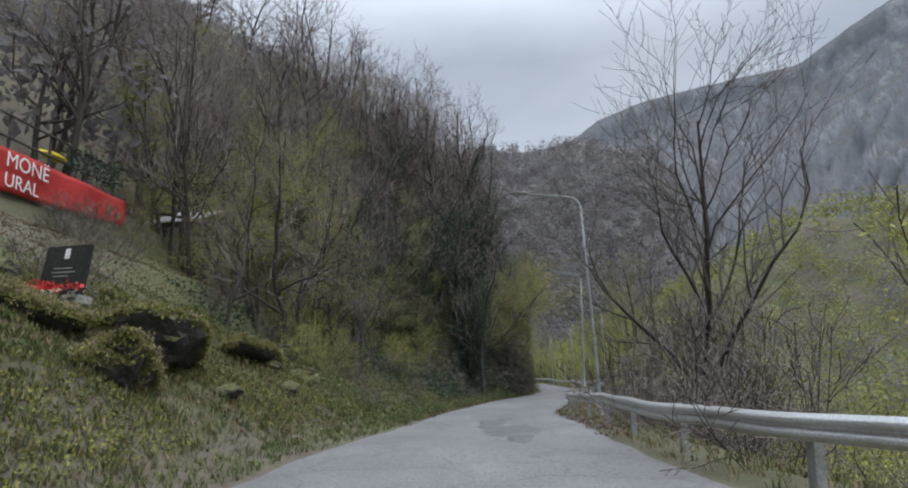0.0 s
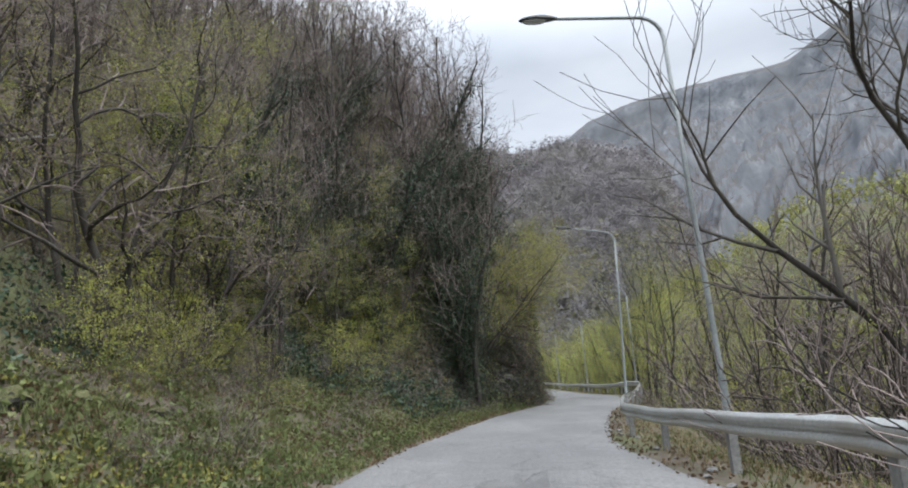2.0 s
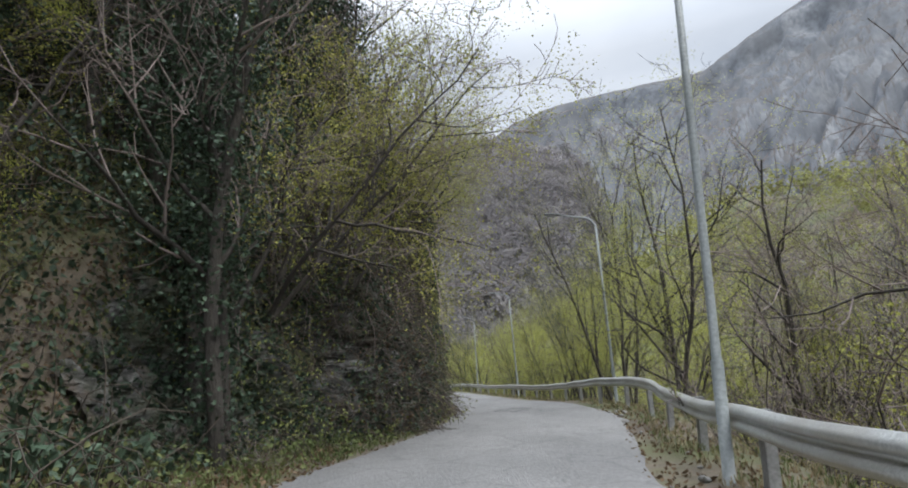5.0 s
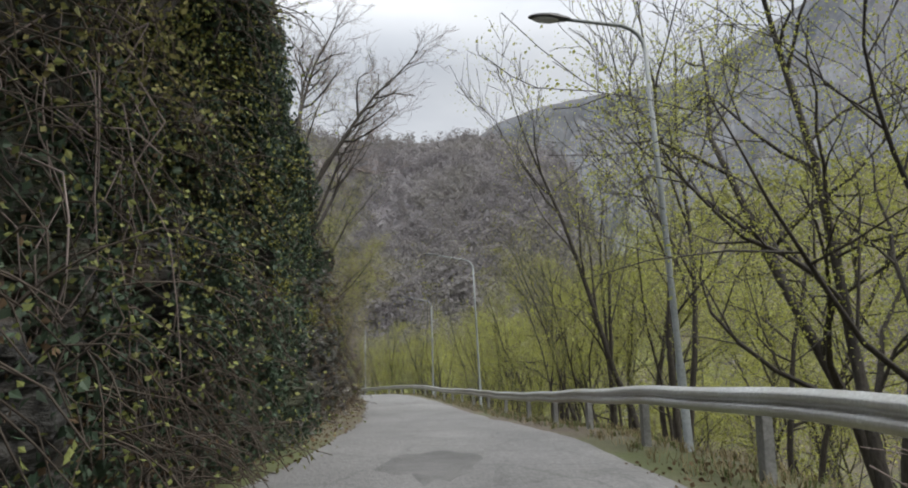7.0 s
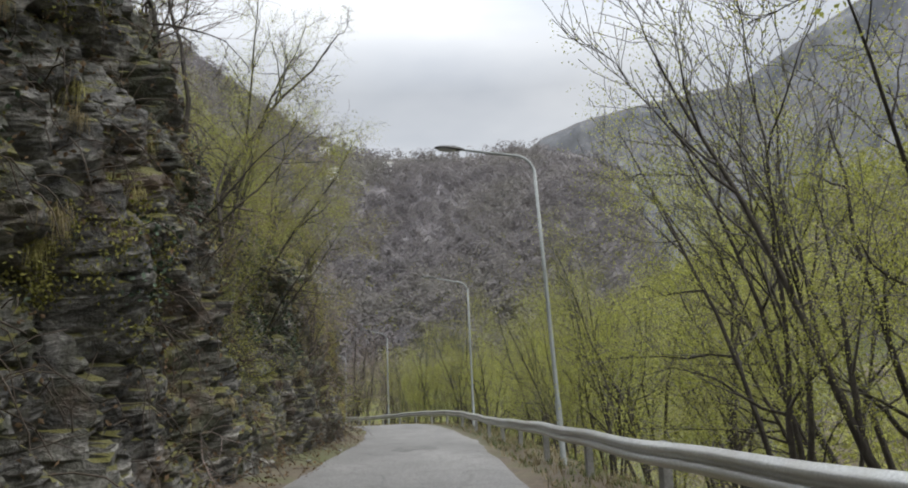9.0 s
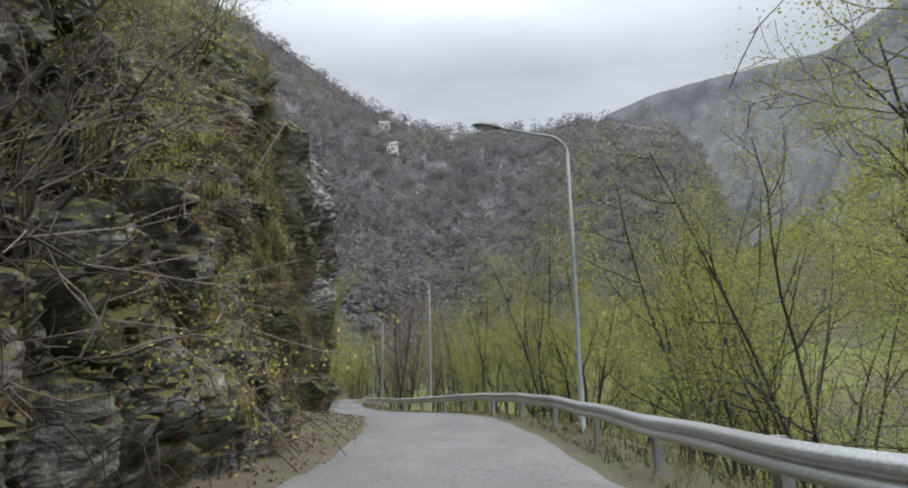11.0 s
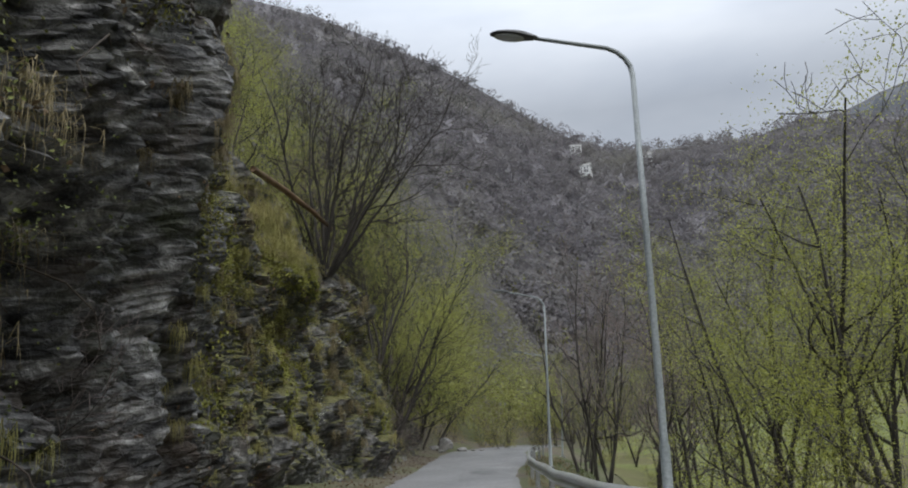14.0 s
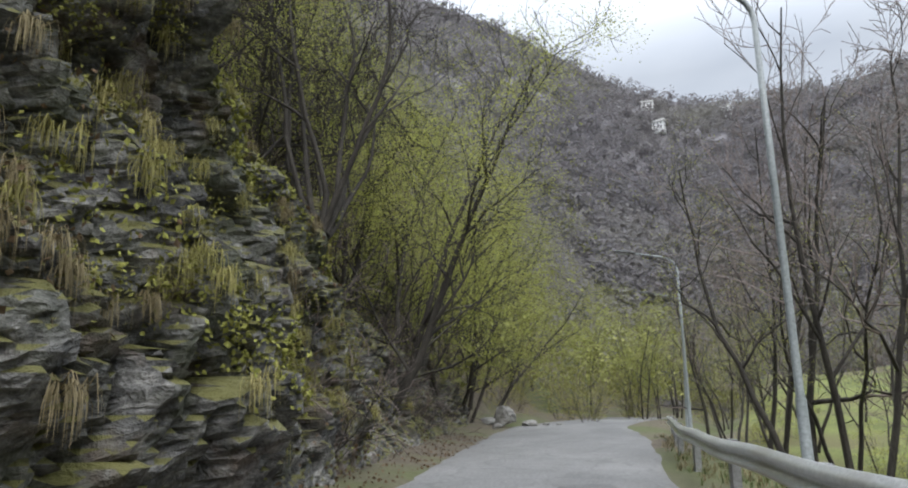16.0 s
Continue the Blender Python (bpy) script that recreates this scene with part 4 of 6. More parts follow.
def strip(kind, count, y0, y1, a0, a1, h0, h1, side=1, wide=1.0, seed=0):
    """Strews a kind between y0 and y1, from a0 to a1 metres across from the way (side -1: on the uphill side)."""
    rng = random.Random(seed * 97 + count)
    for i in range(count):
        y = y0 + (y1 - y0) * (i + rng.random()) / count
        a = rng.uniform(a0, a1)
        x, yy, _ = beside(y, side * a)
        if side < 0 and yy < 34 and -17.5 < x < -0.42 * yy:
            continue  # open slope below the terrace
        if side < 0 and 33 < yy < 51 and abs((x - 2.2) + 0.4526 * (yy - 23.5)) < 1.5:
            continue  # gap before the white hut
        plant(kind, float(x), float(yy), rng.uniform(h0, h1), wide=wide)


# valley side
strip("shrub", 26, 10, 60, 3.8, 7.5, 1.6, 3.2, 1, 1.1, 1)
strip("leafy", 20, 2, 62, 6.5, 11, 3.0, 5.0, 1, 1.0, 2)
strip("fresh", 20, 10, 110, 8.0, 16, 3.0, 5.5, 1, 1.0, 3)
strip("green", 16, 36, 60, 6.5, 14, 6.0, 9.0, 1, 1.0, 4)
strip("green", 28, 68, 112, 6.5, 16, 8.0, 10.5, 1, 1.1, 5)
strip("green", 22, 112, 141, 7.0, 15, 8.5, 10.5, 1, 1.0, 7)
strip("sparse", 10, 108, 140, 7.6, 11, 10, 13.5, 1, 0.85, 8)
strip("fresh", 14, 100, 145, 8, 15, 2.5, 4.5, 1, 1.0, 9)
strip("green", 20, 70, 112, 5.6, 9.5, 7.0, 9.0, 1, 0.9, 32)
strip("green", 14, 112, 139, 5.4, 9.5, 7.5, 9.5, 1, 0.85, 33)
strip("sparse", 18, 143, 178, 5.4, 13, 7, 10, 1, 0.9, 41)
strip("bare", 8, 140, 180, 6, 13, 8, 11, 1, 0.9, 50)
strip("bare", 4, 148, 160, 6.0, 9.0, 10, 12.5, 1, 0.8, 65)
strip("green", 16, 20, 138, 16, 36, 7, 10, 1, 1.1, 10)
strip("sparse", 8, 178, 215, 6, 20, 7, 9, 1, 1.0, 11)
strip("bare", 12, 36, 66, 6.5, 14, 9, 12, 1, 1.0, 51)
strip("sparse", 8, 38, 62, 6, 11, 7, 9, 1, 1.0, 52)
# uphill side
strip("bare", 34, 26, 60, 13, 22, 12, 17, -1, 0.9, 12)
strip("green", 8, 34, 52, 10.0, 17, 6, 9.5, -1, 1.0, 53)
strip("crooked", 10, 26, 48, 8.5, 15, 7, 10, -1, 1.0, 42)
strip("olive", 10, 32, 56, 9, 18, 5, 8, -1, 1.1, 43)
strip("green", 12, 30, 60, 14, 30, 8, 12, -1, 1.1, 44)
strip("bare", 20, 48, 64, 8.0, 14, 13, 17, -1, 0.9, 31)
strip("bare", 40, 5, 70, 18, 38, 13, 18, -1, 1.0, 13)
strip("ivied", 16, 45, 64, 5.0, 10, 11, 14, -1, 1.1, 14)
strip("ivied", 14, 40, 54, 9, 17, 10, 14, -1, 1.2, 60)
strip("ivied", 8, 31, 46, 8.5, 14, 9, 13, -1, 0.9, 54)
strip("shrub", 22, 24, 52, 7.5, 14, 1.0, 2.2, -1, 1.3, 15)
strip("shrub", 26, 18, 48, 4.6, 8.0, 0.4, 0.9, -1, 1.5, 61)
strip("leafy", 12, 20, 46, 6.0, 9.0, 0.6, 1.3, -1, 1.4, 62)
strip("fresh", 10, 33, 46, 8.5, 13, 1.6, 3.2, -1, 1.3, 63)
strip("green", 8, 33, 50, 12, 20, 7, 11, -1, 1.1, 64)
strip("green", 14, 29, 47, 9, 15, 4, 7.5, -1, 1.25, 66)
strip("fresh", 14, 29, 46, 8.5, 13, 1.4, 3.0, -1, 1.3, 67)
strip("ivied", 8, 34, 47, 9.5, 14, 9, 12, -1, 1.2, 68)
strip("leafy", 22, 30, 58, 9.0, 18, 2.0, 3.6, -1, 1.3, 16)
strip("fresh", 12, 24, 50, 8.2, 12, 1.4, 2.6, -1, 1.3, 55)
strip("fresh", 10, 148, 192, 9, 15, 1.2, 2.2, 1, 1.3, 56)
strip("fresh", 14, 30, 52, 11, 24, 2.0, 3.6, -1, 1.2, 18)
strip("bare", 16, 70, 108, 7.5, 16, 5, 8, -1, 1.0, 19)
strip("leafy", 14, 78, 108, 6.5, 11, 1.6, 2.6, -1, 1.0, 20)
strip("sparse", 10, 78, 108, 7.5, 14, 5, 8, -1, 1.0, 21)
strip("green", 12, 84, 108, 5.2, 11, 4.5, 7, -1, 1.0, 45)
strip("olive", 10, 80, 108, 5.0, 10, 4, 6, -1, 1.1, 46)
strip("bare", 12, 130, 160, 8.5, 18, 6, 10, -1, 1.0, 22)
strip("tall", 44, 146, 205, 7, 26, 11, 15, -1, 1.1, 23)
strip("shrub", 18, 148, 172, 4.6, 8.5, 2.0, 3.5, -1, 1.1, 49)
strip("crooked", 8, 146, 170, 5.5, 10, 7, 10, -1, 1.0, 47)
strip("bare", 8, 148, 175, 6, 12, 9, 12, -1, 1.0, 48)
strip("tall", 20, 148, 185, 6, 14, 10, 13, -1, 1.0, 27)
strip("leafy", 16, 152, 200, 6.0, 13, 2, 4, -1, 1.1, 25)
strip("leafy", 14, 184, 205, -8.0, 12, 2.5, 4.5, -1, 1.2, 28)
strip("green", 14, 190, 215, -4.0, 14, 8, 12, -1, 1.1, 29)
strip("green", 12, 128, 148, 9, 30, 6, 10, -1, 1.0, 26)


# ---- woods on the far slopes ----
def far_woods(name, label, spots, tall, tufts, tuft, material, seed):
    rng = np.random.RandomState(seed)
    n = len(spots)
    h = tall * rng.uniform(0.7, 1.3, n)
    ball = rng.normal(0, 1, (n, tufts, 3))
    ball /= np.linalg.norm(ball, axis=2, keepdims=True)
    ball *= rng.uniform(0.72, 1.0, (n, tufts, 1))
    c = spots[:, None] + np.array([0, 0, 0.62]) * h[:, None, None] + ball * np.array([0.33, 0.33, 0.42]) * h[:, None, None]
    me = leaf_mesh(name, rng, c.reshape(-1, 3), tuft, material, 0.0, (ball + np.array([0, 0, 0.45])).reshape(-1, 3))
    return tagged(new(name, me), label, "woods", kind="stuff")


def on_ridge(grid, count, seed, v_from=4):
    rng = np.random.RandomState(seed)
    x, y, z = grid
    a, b = x.shape
    i, j = rng.uniform(0, a - 1.01, count), rng.uniform(v_from, b - 1.01, count)
    i0, j0 = i.astype(int), j.astype(int)
    fi, fj = i - i0, j - j0
    pick = lambda g: (g[i0, j0] * (1 - fi) + g[i0 + 1, j0] * fi) * (1 - fj) + (g[i0, j0 + 1] * (1 - fi) + g[i0 + 1, j0 + 1] * fi) * fj
    return np.stack([pick(x), pick(y), pick(z)], -1)


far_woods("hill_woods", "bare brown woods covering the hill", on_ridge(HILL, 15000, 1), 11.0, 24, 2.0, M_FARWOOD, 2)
far_woods("hill_woods", "scattered budding trees low on the hill", on_ridge(HILL, 800, 3, 60), 8.0, 24, 1.3, M_FARGREEN, 4)
rng_s = np.random.RandomState(8)


def slope_spots(count, x0, x1, y0, y1, near, far):
    """Spots between two distances from the road on the valley's slopes."""
    x, y = rng_s.uniform(x0, x1, count), rng_s.uniform(y0, y1, count)
    d = np.hypot(x - 10, np.maximum(y - 180, 0) + np.maximum(-y, 0))
    keep = (d > near) & (d <= far) & ~((y > 132) & (y < 214) & (x > 4) & (x < 66))
    x, y = x[keep], y[keep]
    return np.stack([x, y, ground_height(x, y)], -1)


far_woods("slope_woods", "budding green woods on the opposite valley slope", slope_spots(900, 38, 130, -20, 330, 28, 110), 8.0, 130, 0.5, M_FARGREEN, 9)
far_woods("slope_woods", "budding green woods higher on the opposite slope", slope_spots(2600, 60, 380, -20, 420, 110, 400), 9.0, 26, 1.4, M_FARGREEN, 12)
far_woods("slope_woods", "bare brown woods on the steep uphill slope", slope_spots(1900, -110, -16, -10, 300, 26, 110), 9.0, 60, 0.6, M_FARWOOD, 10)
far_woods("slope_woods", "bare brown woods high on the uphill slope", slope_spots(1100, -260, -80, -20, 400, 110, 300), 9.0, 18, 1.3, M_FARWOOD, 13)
far_woods("slope_woods", "budding green woods on the valley floor", slope_spots(420, -70, 70, 200, 340, 30, 200), 9.0, 150, 0.32, M_FARGREEN, 11)
far_woods("slope_woods", "mixed budding woods on the slope beyond the rock", slope_spots(1300, -90, 6, 165, 330, 16, 160), 9.0, 100, 0.38, M_FARGREEN, 14)
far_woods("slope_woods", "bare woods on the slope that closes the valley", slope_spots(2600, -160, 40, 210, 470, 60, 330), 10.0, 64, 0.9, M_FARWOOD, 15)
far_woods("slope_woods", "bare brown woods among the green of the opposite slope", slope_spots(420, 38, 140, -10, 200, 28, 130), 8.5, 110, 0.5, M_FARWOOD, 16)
# ---- trees that stand out ----
big = tree("roadside_tree", 205, "large bare tree with a forked trunk behind the guard rail", "tree", 12.6, twig_material=M_GREYTWIG, stems=1, kids=(14, 9, 7), reach=0.76, low=0.22, rise=0.5, wander=0.17, fan=0.84, thick=0.017, short=0.5, fine=True)
big.matrix_basis = pose(9.6, 25.8, float(ground_height(np.array([9.6]), np.array([25.8]))[0]), 0, -4, 40)
low_stems = tree("side_stems", 207, "spreading side stems round the foot of the bare tree", "tree", 6.5, twig_material=M_TWIG, stems=7, kids=(7, 6, 4), reach=0.36, low=0.35, rise=0.35, wander=0.14, fan=0.6, lean=0.42, thick=0.011)
low_stems.matrix_basis = pose(9.7, 25.6, float(ground_height(np.array([9.7]), np.array([25.6]))[0]), 0, 0, 10)
for i, (dx, dy, h) in enumerate([(0.6, 0.4, 6.5), (-0.7, 0.2, 6.0), (0.1, -0.8, 5.0), (1.3, -0.3, 5.5), (-1.5, -0.5, 4.5), (2.2, 0.6, 5.0)]):
    plant("shrub", 9.6 + dx, 25.8 + dy, h, wide=0.75)
stool = tree("coppiced_tree", 203, "many-stemmed bare tree leaning out of the rock ledge", "tree", 9.0, twig_material=M_BARK, stems=13, kids=(7, 6, 4), reach=0.42, low=0.25, rise=0.3, wander=0.24, lean=0.5, fan=0.8, thick=0.011, fine=True)
stool.matrix_basis = pose(-1.2, 141.1, 7.4, 0, 10, 20)
copy_thing(stool, pose(-3.0, 149.4, 4.7, 0, 24, 130) @ Matrix.Diagonal((0.95, 0.95, 0.95, 1)))
for i, (x, y) in enumerate([(-16.3, 27.6), (-18.4, 28.6)]):
    dark = tree("terrace_tree", 220 + i, "dark bare tree with curving limbs on the terrace", "tree", 9.5, twig_material=M_BARK, stems=1, kids=(7, 6, 4), reach=0.6, low=0.35, rise=0.25, wander=0.24, fan=0.95, thick=0.02, fine=True)
    dark.matrix_basis = pose(x, y, float(ground_height(np.array([x]), np.array([y]))[0]) - 0.1, 0, 6, 90 * i)
for x, y, h, tilt in [(17.3, 71.6, 13.0, 0), (16.9, 68.6, 13.5, 2), (17.6, 75.2, 10.5, 0), (17.8, 78.8, 9.5, 2), (17.3, 80.9, 8.5, 4)]:
    plant("forked", x, y, h, tilt=(0, tilt))
for x, y, h in [(15.6, 60.6, 12.5), (17.4, 62.6, 13.0)]:
    plant("tall", x, y, h)
# trees on the edge of the rock, leaning out over the road
for y, a, h, w, kind in [(80.0, 5.6, 7.5, 0, "sparse"), (85.0, 5.4, 8.0, 2, "bare"), (89.0, 5.8, 8.5, 1, "sparse"), (94.0, 5.4, 7.0, 3, "bare"), (99.0, 5.6, 6.0, 2, "sparse"), (127.0, 5.6, 5.0, 1, "bare")]:
    x, yy, _ = beside(y, -a)
    plant(kind, float(x), float(yy), h, tilt=(0, 20), which=w, sink=0.3)

# trees on the grassy bank
for x, y, h, w, turn in [(-6.9, 29.9, 8.5, 1, 30), (-8.45, 25.2, 6.4, 0, 250), (-6.0, 31.2, 8.0, 2, 200), (-8.6, 30.5, 8.5, 1, 310), (-6.8, 35.0, 9.0, 0, 150), (-5.6, 38.5, 8.0, 2, 60)]:
    plant("crooked", x, y, h, turn=turn, which=w)
for x, y, h in [(0.25, 42.7, 2.6), (-3.9, 30.5, 2.2), (-3.2, 35.0, 2.4)]:
    plant("bare", x, y, h, wide=0.8)


def perch(kind, y, across, up, height, tilt, which, turn=0.0, wide=1.0):
    """A tree that roots in the rock face up metres above the road and leans out."""
    x, yy, z = beside(y, -across)
    ob = plant(kind, float(x), float(yy), height, tilt=(0, tilt), turn=turn, which=which, wide=wide)
    ob.matrix_basis = Matrix.Translation((0, 0, float(z) + up - ob.matrix_basis.translation.z)) @ ob.matrix_basis


for y, across, up, height, tilt, which, kind in [
        (56.0, 4.4, 5.2, 5.0, 30, 0, "olive"), (58.5, 4.2, 6.4, 4.5, 28, 1, "olive"), (53.0, 4.6, 4.2, 7.5, 36, 1, "olive"), (50.0, 5.2, 3.4, 8.0, 36, 0, "olive"), (48.0, 5.8, 2.6, 7.5, 34, 1, "olive"), (51.5, 5.0, 4.4, 8.0, 34, 2, "green"), (60.5, 4.4, 7.6, 4.5, 24, 0, "olive"),
        (50.5, 5.6, 4.0, 5.5, 18, 0, "crooked"), (54.5, 5.0, 6.0, 6.5, 20, 1, "crooked"),
        (76.0, 4.6, 8.2, 8.0, 32, 0, "bare"), (79.0, 4.6, 7.6, 8.0, 34, 1, "bare"), (73.0, 4.8, 8.8, 7.0, 26, 2, "bare"), (66.5, 4.4, 8.6, 7.0, 30, 3, "bare"), (82.0, 4.7, 7.0, 6.5, 30, 3, "bare"),
        (57.0, 4.3, 5.0, 5.5, 30, 0, "green"), (60.0, 4.2, 6.0, 5.5, 28, 2, "green"), (63.0, 4.3, 7.0, 5.0, 26, 1, "green"), (86.0, 4.6, 5.4, 5.0, 32, 3, "green"), (90.5, 4.6, 5.2, 5.0, 30, 0, "green"), (95.0, 4.8, 4.6, 5.0, 26, 4, "green"),
        (84.5, 4.6, 4.8, 4.0, 38, 0, "olive"), (88.0, 4.5, 4.6, 4.0, 34, 1, "olive"), (92.0, 4.6, 4.2, 4.5, 30, 0, "olive")]:
    perch(kind, y, across, up, height, tilt, which, turn=37.0 * which)
for i, (y, across, up, height, tilt, kind) in enumerate([
        (74.5, 5.2, 9.0, 6.5, 14, "bare"), (77.5, 5.0, 8.4, 7.0, 18, "sparse"), (80.5, 5.1, 7.8, 7.5, 16, "bare"), (83.0, 5.0, 7.4, 7.5, 18, "sparse"), (85.0, 5.4, 7.2, 8.0, 12, "sparse"),
        (87.5, 5.0, 6.8, 7.0, 20, "sparse"), (89.0, 5.2, 6.4, 6.5, 16, "green"), (92.0, 5.2, 5.6, 6.5, 16, "green"), (94.0, 5.4, 5.4, 7.0, 18, "sparse"), (97.0, 5.2, 5.0, 6.5, 18, "green")]):
    perch(kind, y, across, up, height, tilt, i, turn=67.0 * i)
for i, (y, across, height, tilt) in enumerate([(157.0, 5.2, 14.0, 14), (160.0, 5.6, 15.5, 16), (162.5, 5.0, 14.0, 20), (165.0, 5.4, 15.0, 18), (167.5, 5.0, 12.5, 24), (169.5, 5.6, 15.5, 14), (172.0, 5.2, 13.0, 22), (175.0, 5.4, 13.5, 20), (178.5, 5.0, 12.0, 22)]):
    perch("tall", y, across, 0.3, height, tilt, i, turn=50.0 * i)

glade = random.Random(17)
for i in range(16):
    gy_ = glade.uniform(15, 33)
    plant("shrub", -glade.uniform(0.46, 0.56) * gy_ - glade.uniform(0, 1.5), gy_, glade.uniform(0.9, 1.7), wide=1.2)
for x, y, h in [(-15.2, 31.4, 2.0), (-15.8, 32.8, 2.4), (-14.9, 30.4, 1.5)]:
    plant("leafy", x, y, h, wide=1.3)
# ---- plants on the rock, grass and litter ----
def rock_spots(rng, count, weight):
    """Places and outward directions on the rock face, picked by a weight over its grid."""
    w = np.clip(weight, 0, None).ravel()
    pick = rng.choice(w.size, count, p=w / w.sum())
    i, j = np.unravel_index(pick, weight.shape)
    i2, j2 = np.minimum(i + 1, weight.shape[0] - 1), np.minimum(j + 1, weight.shape[1] - 1)
    f, g = rng.random((count, 1)), rng.random((count, 1))
    p = cliff_places[i, j] * (1 - f) * (1 - g) + cliff_places[i2, j] * f * (1 - g) + cliff_places[i, j2] * (1 - f) * g + cliff_places[i2, j2] * f * g
    n = CLIFF_N[i, j]
    return p, np.where((n[:, :1] < 0), -n, n)


def window(v, lo, hi, soft=2.0):
    return np.clip((v - lo) / soft, 0, 1) * np.clip((hi - v) / soft, 0, 1)


def blades(name, rng, roots, tall, wide, fall, per, material):
    """Tufts of narrow blades at the roots; fall bends their tips down and outwards."""
    n = len(roots) * per
    root = np.repeat(roots, per, axis=0) + rng.normal(0, 0.04, (n, 3)) * np.array([1, 1, 0.2])
    ang = rng.uniform(0, 2 * np.pi, n)
    out = np.stack([np.cos(ang), np.sin(ang), np.zeros(n)], -1)
    h = (tall * rng.uniform(0.5, 1.2, n))[:, None]
    side = np.stack([-np.sin(ang), np.cos(ang), np.zeros(n)], -1) * wide
    mid = root + out * h * 0.25 + np.array([0, 0, 1.0]) * h * (0.55 - 0.35 * fall)
    tip = root + out * h * (0.35 + 0.3 * fall) + np.array([0, 0, 1.0]) * h * (1.0 - 1.9 * fall)
    places = np.stack([root - side, root + side, mid + side * 0.8, mid - side * 0.8, tip, tip + side * 0.15], 1)
    k = 6 * np.arange(n)[:, None]
    faces = np.concatenate([k + np.array([[0, 1, 2, 3]]), k + np.array([[3, 2, 5, 4]])])
    return raw_mesh(name, places.reshape(-1, 3), faces, material)


rng_c = np.random.RandomState(21)
patchy = rough(Y * 0.35, V * 0.35, 9.0, 3)
ivy_w = window(Y, 58, 72, 4) * np.clip(patchy + 0.55, 0.05, 1) + window(Y, 46, 62, 1) * window(V, -1, 4.6, 1) * 1.2 + 0.25 * window(Y, 46, 62, 1) + window(Y, 68, 97, 4) * window(V, 2.6, 9, 2.0) * np.clip(patchy * 2.5 - 0.1, 0, 1)
ivy_w = ivy_w * np.where(V < 3, 0.6, 1.0) + window(Y, 58, 79, 3) * window(V, 3.8, 12, 1.5) * 2.6
ivy_w = ivy_w + 0.9 * window(Y, 58, 71, 3) * window(V, 0.4, 4.6, 1)
p, n = rock_spots(rng_c, 100000, ivy_w)
tagged(new("wall_ivy", leaf_mesh("wall_ivy", rng_c, p + n * rng_c.uniform(0.02, 0.35, (len(p), 1)), 0.10, M_IVY, 0.8)), "dark glossy ivy hanging over the rock", "ivy", kind="stuff")
p, n = rock_spots(rng_c, 30000, window(Y, 47, 63, 2) * np.clip(0.35 + patchy, 0.05, 1) * (0.3 + 2 * window(V, 3.5, 14, 2)) + 0.06 * window(Y, 62, 72, 3) * np.clip(patchy + 0.5, 0, 1))
tagged(new("wall_scrub", leaf_mesh("wall_scrub", rng_c, p + n * rng_c.uniform(0.1, 1.3, (len(p), 1)) ** 1.5, 0.075, M_BUSH, 0.3)), "olive scrub leaves on the overgrown bank", "scrub", kind="stuff")
p, n = rock_spots(rng_c, 26000, (1.6 * window(Y, 47, 66, 4) + 0.35 * window(Y, 68, 110, 4)) * np.clip(0.45 - patchy, 0, 1) + 0.25 * window(Y, 108, 130, 4) * np.clip(patchy, 0, 1) + 1.3 * window(Y, 100, 118, 2) * np.clip(0.25 - patchy, 0, 1) + 0.35 * window(Y, 128, 160, 3) * np.clip(patchy + 0.15, 0, 1))
tagged(new("dry_leaves", leaf_mesh("dry_leaves", rng_c, p + n * rng_c.uniform(0.02, 0.25, (len(p), 1)), 0.09, M_DRY, 0.5)), "withered brown leaves caught on the rock", "dry leaves", kind="stuff")


def tangle(name, rng, starts, dirs, length, material, label):
    """Thin drooping stems that hang from the rock."""
    lines = []
    for s, d in zip(starts, dirs):
        pts, p0 = [s - d * 0.1], s
        q = unit(d + rng.normal(0, 0.5, 3) + np.array([0, 0, 0.3]))
        size = length * rng.uniform(0.5, 1.4)
        for _ in range(4):
            p0 = p0 + q * size / 4
            q = unit(q + np.array([0, 0, -0.5]) + rng.normal(0, 0.25, 3))
            pts.append(p0)
        lines.append((np.array(pts), np.linspace(0.014, 0.006, 5), 3))
    return tagged(new(name, wood_mesh(name, lines, material, (3,))), label, "stems", kind="stuff")


p, n = rock_spots(rng_c, 5200, window(Y, 47, 64, 3) * np.clip(0.7 - patchy, 0.1, 1) + 0.1 * window(Y, 70, 125, 4))
tangle("hanging_stems", rng_c, p, n, 1.3, M_STEM, "tangle of brown stems hanging over the bank")



def curtain(name, rng, starts, dirs, length, material, label):
    """Vines that hang straight down in front of the rock."""
    lines = []
    for s, d in zip(starts, dirs):
        p0 = s + d * rng.uniform(0.2, 0.7)
        size = length * rng.uniform(0.4, 1.2)
        pts = [s, p0]
        for _ in range(4):
            p0 = p0 + np.array([rng.normal(0, 0.16), rng.normal(0, 0.16), -size / 4])
            pts.append(p0)
        lines.append((np.array(pts), np.linspace(0.013, 0.006, 6), 3))
    return tagged(new(name, wood_mesh(name, lines, material, (3,))), label, "vines", kind="stuff")


p, n = rock_spots(rng_c, 380, window(Y, 47, 60, 2) * window(V, 2.5, 9, 1))
